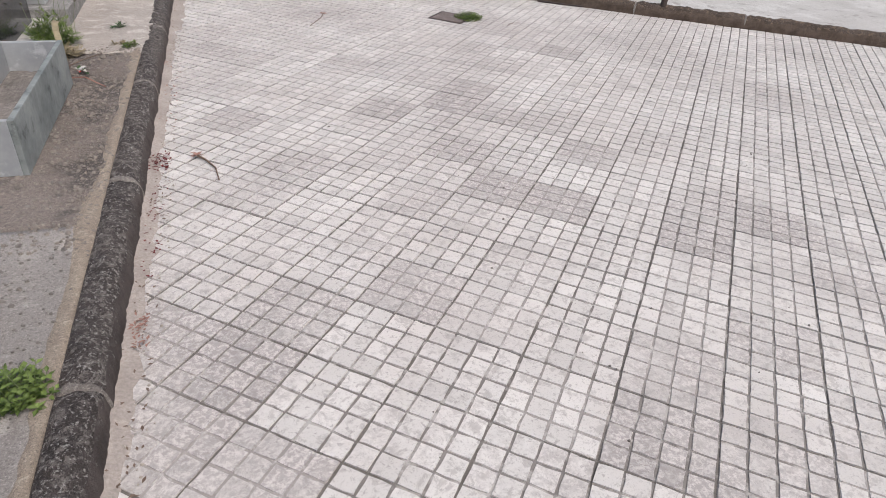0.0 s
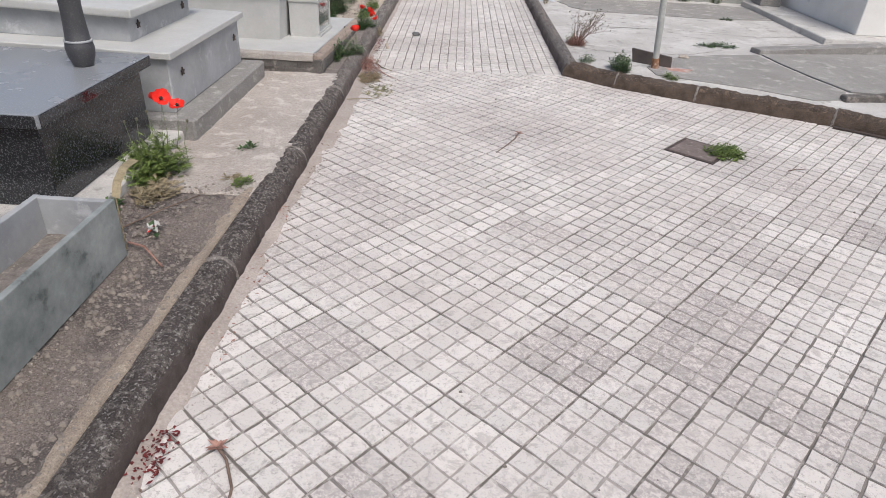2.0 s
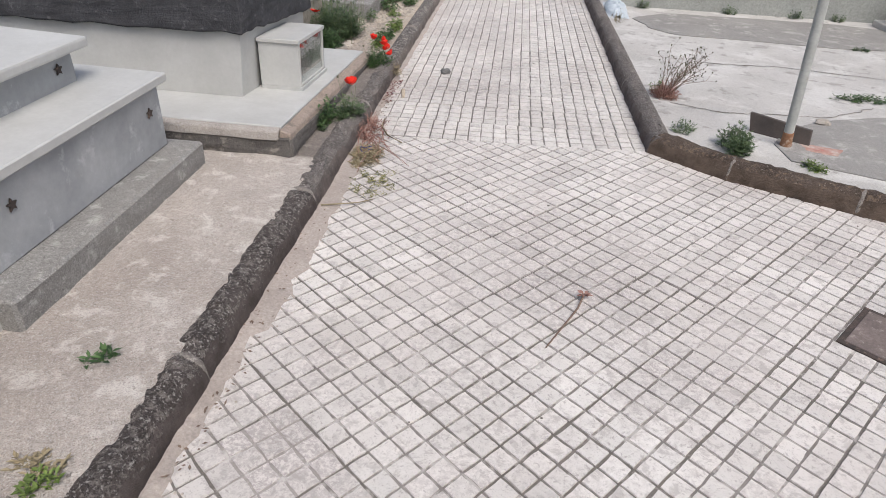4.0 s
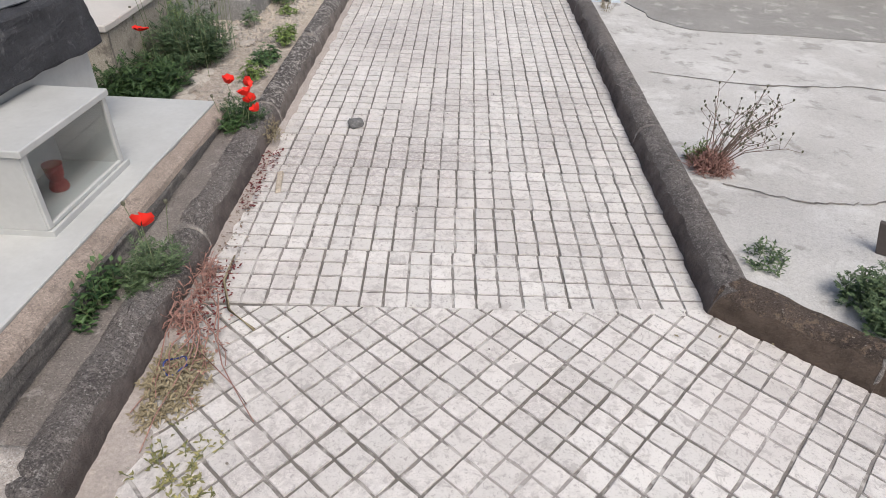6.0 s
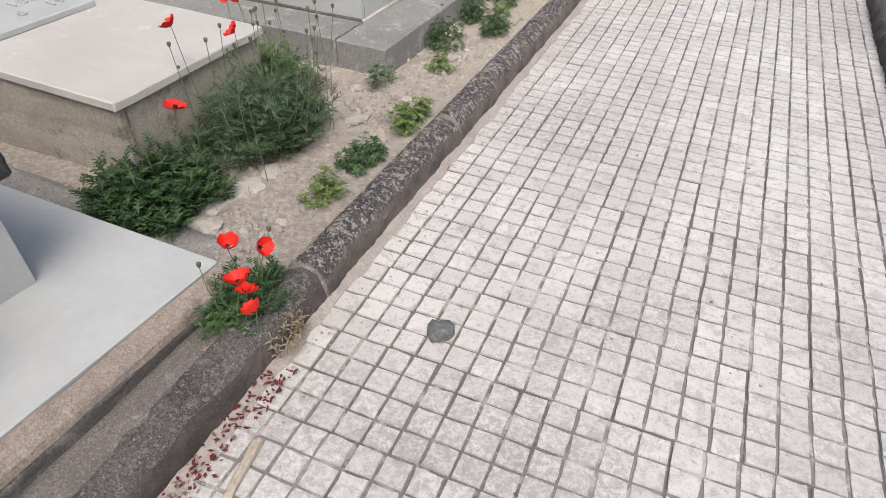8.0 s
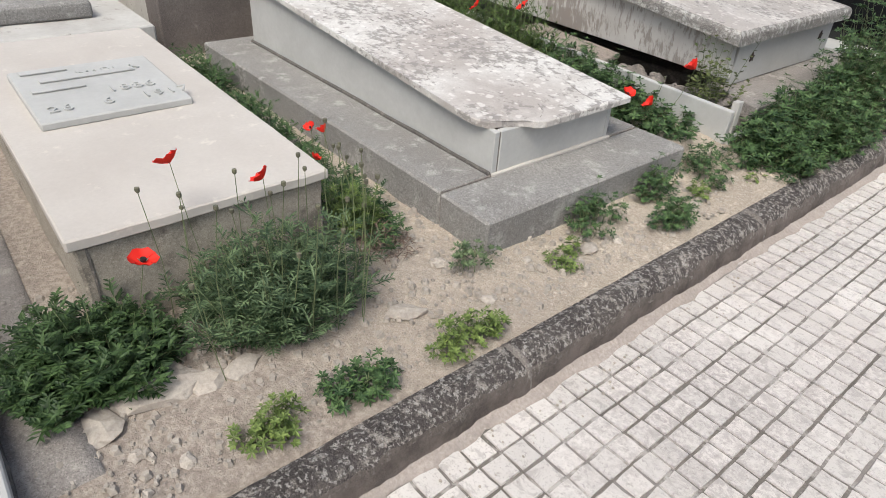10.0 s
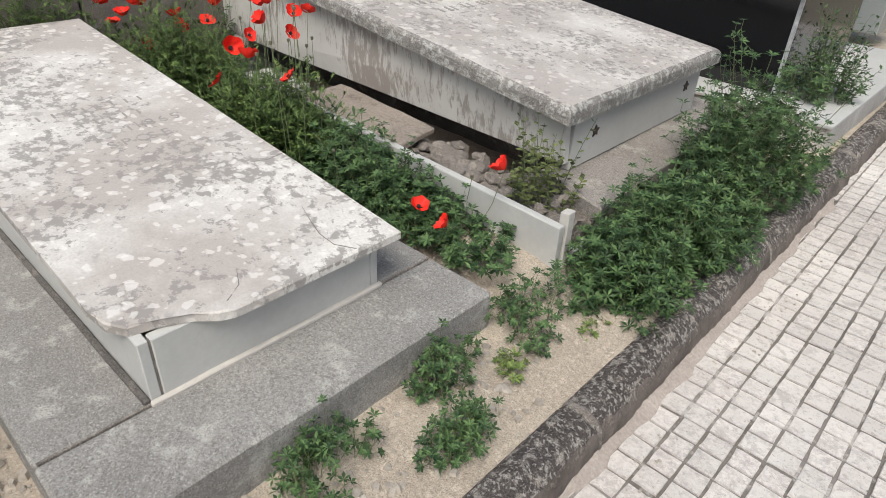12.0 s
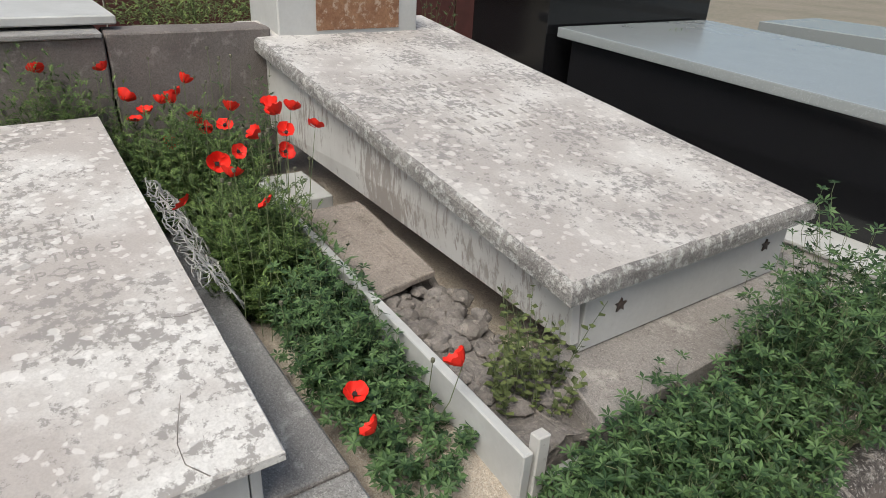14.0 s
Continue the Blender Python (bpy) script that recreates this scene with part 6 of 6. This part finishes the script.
def scraps():
    t = thing("dry_leaf", "long pale curled dry leaf beside the planter", "leaf")
    k = Mesh()
    pts = [Vector((-0.72, 4.40, 0.36)), Vector((-0.74, 4.47, 0.40)), Vector((-0.76, 4.58, 0.42)), Vector((-0.78, 4.72, 0.40))]
    for a, b in zip(pts, pts[1:]):
        i = len(k.v)
        w = 0.018
        k.v += [a + Vector((-w, 0, 0.004)), a + Vector((w, 0, -0.004)), b + Vector((w, 0, -0.004)), b + Vector((-w, 0, 0.004))]
        k.f.append((i, i + 1, i + 2, i + 3))
    k.tube([Vector((-0.70, 4.36, 0.13)), Vector((-0.71, 4.38, 0.25)), pts[0]], 0.003, 0.003, 4)
    k.make("blade", STRAW, t)
    t = thing("artificial_flower", "fallen white and red artificial flower with green leaf", "artificial flower")
    for name, mat, n, r in (("petal", NET, 7, 0.05), ("leaf", LEAF, 5, 0.05), ("bud", POPPY, 5, 0.025)):
        k = Mesh()
        for i in range(n):
            a = rnd(0, 6.28)
            k.leaf(Vector((-0.66 + rnd(-.03, .03), 4.55 + rnd(-.04, .04), 0.13)), Vector((math.cos(a), math.sin(a), rnd(0.1, 0.9))), r, r * 0.55)
        k.make(name, mat, t)
    t = thing("plastic_ring", "small blue plastic ring among dry stems", "ring")
    k = Mesh()
    k.tube([Vector((-0.13 + 0.035 * math.cos(i * 0.4), 7.78 + 0.04 * math.sin(i * 0.4), 0.03 + 0.01 * math.sin(i))) for i in range(17)], 0.003, 0.003, 5)
    k.make("loop", glossy("blue_plastic", (0.03, 0.05, 0.2), 0.4), t, smooth=True)

scraps()

# ---- paving tiles ----
PITCH = 0.345

def tile_mesh(name, variant, seed, mat):
    """A square tile with sixteen raised cells; variants differ in how far the grooves are worn or filled."""
    random.seed(seed)
    v, f = [], []
    cell = PITCH / 4
    gap = (0.0042, 0.0038, 0.0034)[variant]
    for i in range(4):
        for j in range(4):
            x0, y0 = i * cell + gap * (0.95 if i else 1.15), j * cell + gap * (0.95 if j else 1.15)
            x1, y1 = (i + 1) * cell - gap * (0.95 if i < 3 else 1.15), (j + 1) * cell - gap * (0.95 if j < 3 else 1.15)
            z = rnd(-0.0012, 0.0004)
            b = len(v)
            e = 0.0016
            ring = [(x0, y0, e, e), ((x0 + x1) / 2 + rnd(-.02, .02), y0, 0, e), (x1, y0, -e, e), (x1, (y0 + y1) / 2 + rnd(-.02, .02), -e, 0), (x1, y1, -e, -e), ((x0 + x1) / 2 + rnd(-.02, .02), y1, 0, -e), (x0, y1, e, -e), (x0, (y0 + y1) / 2 + rnd(-.02, .02), e, 0)]
            v += [(x, y, -0.012) for x, y, _, _ in ring]
            v += [(x + ex + rnd(-0.0026, 0.0026), y + ey + rnd(-0.0026, 0.0026), z) for x, y, ex, ey in ring]
            f.append(tuple(b + 8 + q for q in range(8)))
            f += [(b + q, b + (q + 1) % 8, b + 8 + (q + 1) % 8, b + 8 + q) for q in range(8)]
    if variant:
        b = len(v)
        h = -0.0045 if variant == 1 else -0.0034
        g = 0.004
        v += [(g, g, h), (PITCH - g, g, h), (PITCH - g, PITCH - g, h), (g, PITCH - g, h)]
        f.append((b, b + 1, b + 2, b + 3))
    me = bpy.data.meshes.new(name)
    me.from_pydata(v, [], f)
    me.materials.append(mat)
    me.materials.append(GROOVE)
    me.materials.append(GROOVE_PALE)
    if variant:
        me.polygons[len(me.polygons) - 1].material_index = variant
    return me

TILES = [tile_mesh("paving_tile", k, 70 + i, TILE) for i, k in enumerate((0, 1, 1, 1, 1, 2))]
WORN_TILES = [tile_mesh("worn_paving_tile", k, 90 + i, TILE_WORN) for i, k in enumerate((1, 1, 1, 1, 2, 2, 2))]
random.seed(5)

def pick(y):
    return random.choice(WORN_TILES if y < 5.2 else TILES)

def sheet_of(name, x0, x1, y0, y1, z, label):
    ob = obj_of(name, [(x0, y0, z), (x1, y0, z), (x1, y1, z), (x0, y1, z)], [(0, 1, 2, 3)], GROUT)
    return tagged(ob, label, "pavement", kind="structure")

pavement = sheet_of("pavement", -0.45, 9.0, -3.0, 8.2, -0.0065, "worn pale cement tiles laid diagonally with dirty joints")
path = sheet_of("pavement_path", -0.5, 1.85, 8.2, 19.0, -0.0068, "pale cement tiles laid square along a narrow path")

def line_y(x):
    return 8.108 + 0.068 * (x + 0.12)

def lay(parent, mesh, m, clip=None):
    ob = new("tile", mesh)
    ob.parent = parent
    ob.matrix_basis = m
    return ob

ANGLE = radians(-40.5)
cu, su = math.cos(ANGLE), math.sin(ANGLE)
rest_v, rest_f, rest_m = [], [], []
for i in range(-22, 24):
    for j in range(-22, 30):
        ox, oy = 0.391 + PITCH * (i * cu - j * su), 1.739 + PITCH * (i * su + j * cu)
        q = [(ox + PITCH * (a * cu - b * su), oy + PITCH * (a * su + b * cu)) for a, b in ((0, 0), (1, 0), (1, 1), (0, 1))]
        cx, cy = sum(p[0] for p in q) / 4, sum(p[1] for p in q) / 4
        if max(p[0] for p in q) < -0.24 or min(p[0] for p in q) > 7.0 or max(p[1] for p in q) < -1.0 or min(p[1] - line_y(p[0]) for p in q) > 0:
            continue
        if cx > 1.9 and cy > 8.3 - 0.62 * (cx - 1.68) + 0.3:
            continue
        tip = Matrix.Translation((ox, oy, rnd(-0.0015, 0.001))) @ Matrix.Rotation(ANGLE + rnd(-0.004, 0.004), 4, 'Z') @ Matrix.Rotation(rnd(-0.003, 0.003), 4, 'X')
        me = pick(cy + rnd(-1, 1))
        if max(p[1] - line_y(p[0]) for p in q) > 0:
            bm = bmesh.new()
            bm.from_mesh(me)
            bm.transform(tip)
            bmesh.ops.bisect_plane(bm, geom=bm.verts[:] + bm.edges[:] + bm.faces[:], plane_co=(0, line_y(0) - 0.006, 0), plane_no=(-0.068, 1, 0), clear_outer=True)
            cut = bpy.data.meshes.new("cut_tile")
            bm.to_mesh(cut)
            bm.free()
            cut.materials.append(me.materials[0])
            cut.materials.append(GROOVE)
            cut.materials.append(GROOVE_PALE)
            if len(cut.polygons):
                lay(pavement, cut, Matrix.Identity(4))
        elif cx < 3.1 and 0.4 < cy:
            lay(pavement, me, tip)
        else:
            b = len(rest_v)
            rest_v += [tip @ v.co for v in me.vertices]
            rest_f += [tuple(b + k for k in p.vertices) for p in me.polygons]
            rest_m += [p.material_index for p in me.polygons]
outer = tagged(obj_of("outer_tiles", rest_v, rest_f, TILE, pavement), kind="stuff")
outer.data.materials.append(GROOVE)
outer.data.materials.append(GROOVE_PALE)
outer.data.polygons.foreach_set("material_index", rest_m)
A2 = radians(2.2)
cu, su = math.cos(A2), math.sin(A2)
far_v, far_f, far_m = [], [], []
for j in range(32):
    shift = random.choice((0, 0.25, 0.5, 0.75)) * PITCH
    for i in range(-2, 7):
        a, b = i * PITCH - shift, j * PITCH
        ox, oy = -0.12 + a * cu - b * su * 0.3, 8.118 + a * su + b * cu
        if ox > 1.72 or ox < -0.62:
            continue
        tip = Matrix.Translation((ox, oy, rnd(-0.001, 0.001))) @ Matrix.Rotation(A2 * max(0.2, 1 - j / 12) + rnd(-0.003, 0.003), 4, 'Z')
        me = TILES[random.randrange(4)]
        if j < 22:
            lay(path, me, tip)
        else:
            q = len(far_v)
            far_v += [tip @ v.co for v in me.vertices]
            far_f += [tuple(q + k for k in p.vertices) for p in me.polygons]
            far_m += [p.material_index for p in me.polygons]
outer = tagged(obj_of("outer_tiles", far_v, far_f, TILE, path), kind="stuff")
outer.data.materials.append(GROOVE)
outer.data.materials.append(GROOVE_PALE)
outer.data.polygons.foreach_set("material_index", far_m)
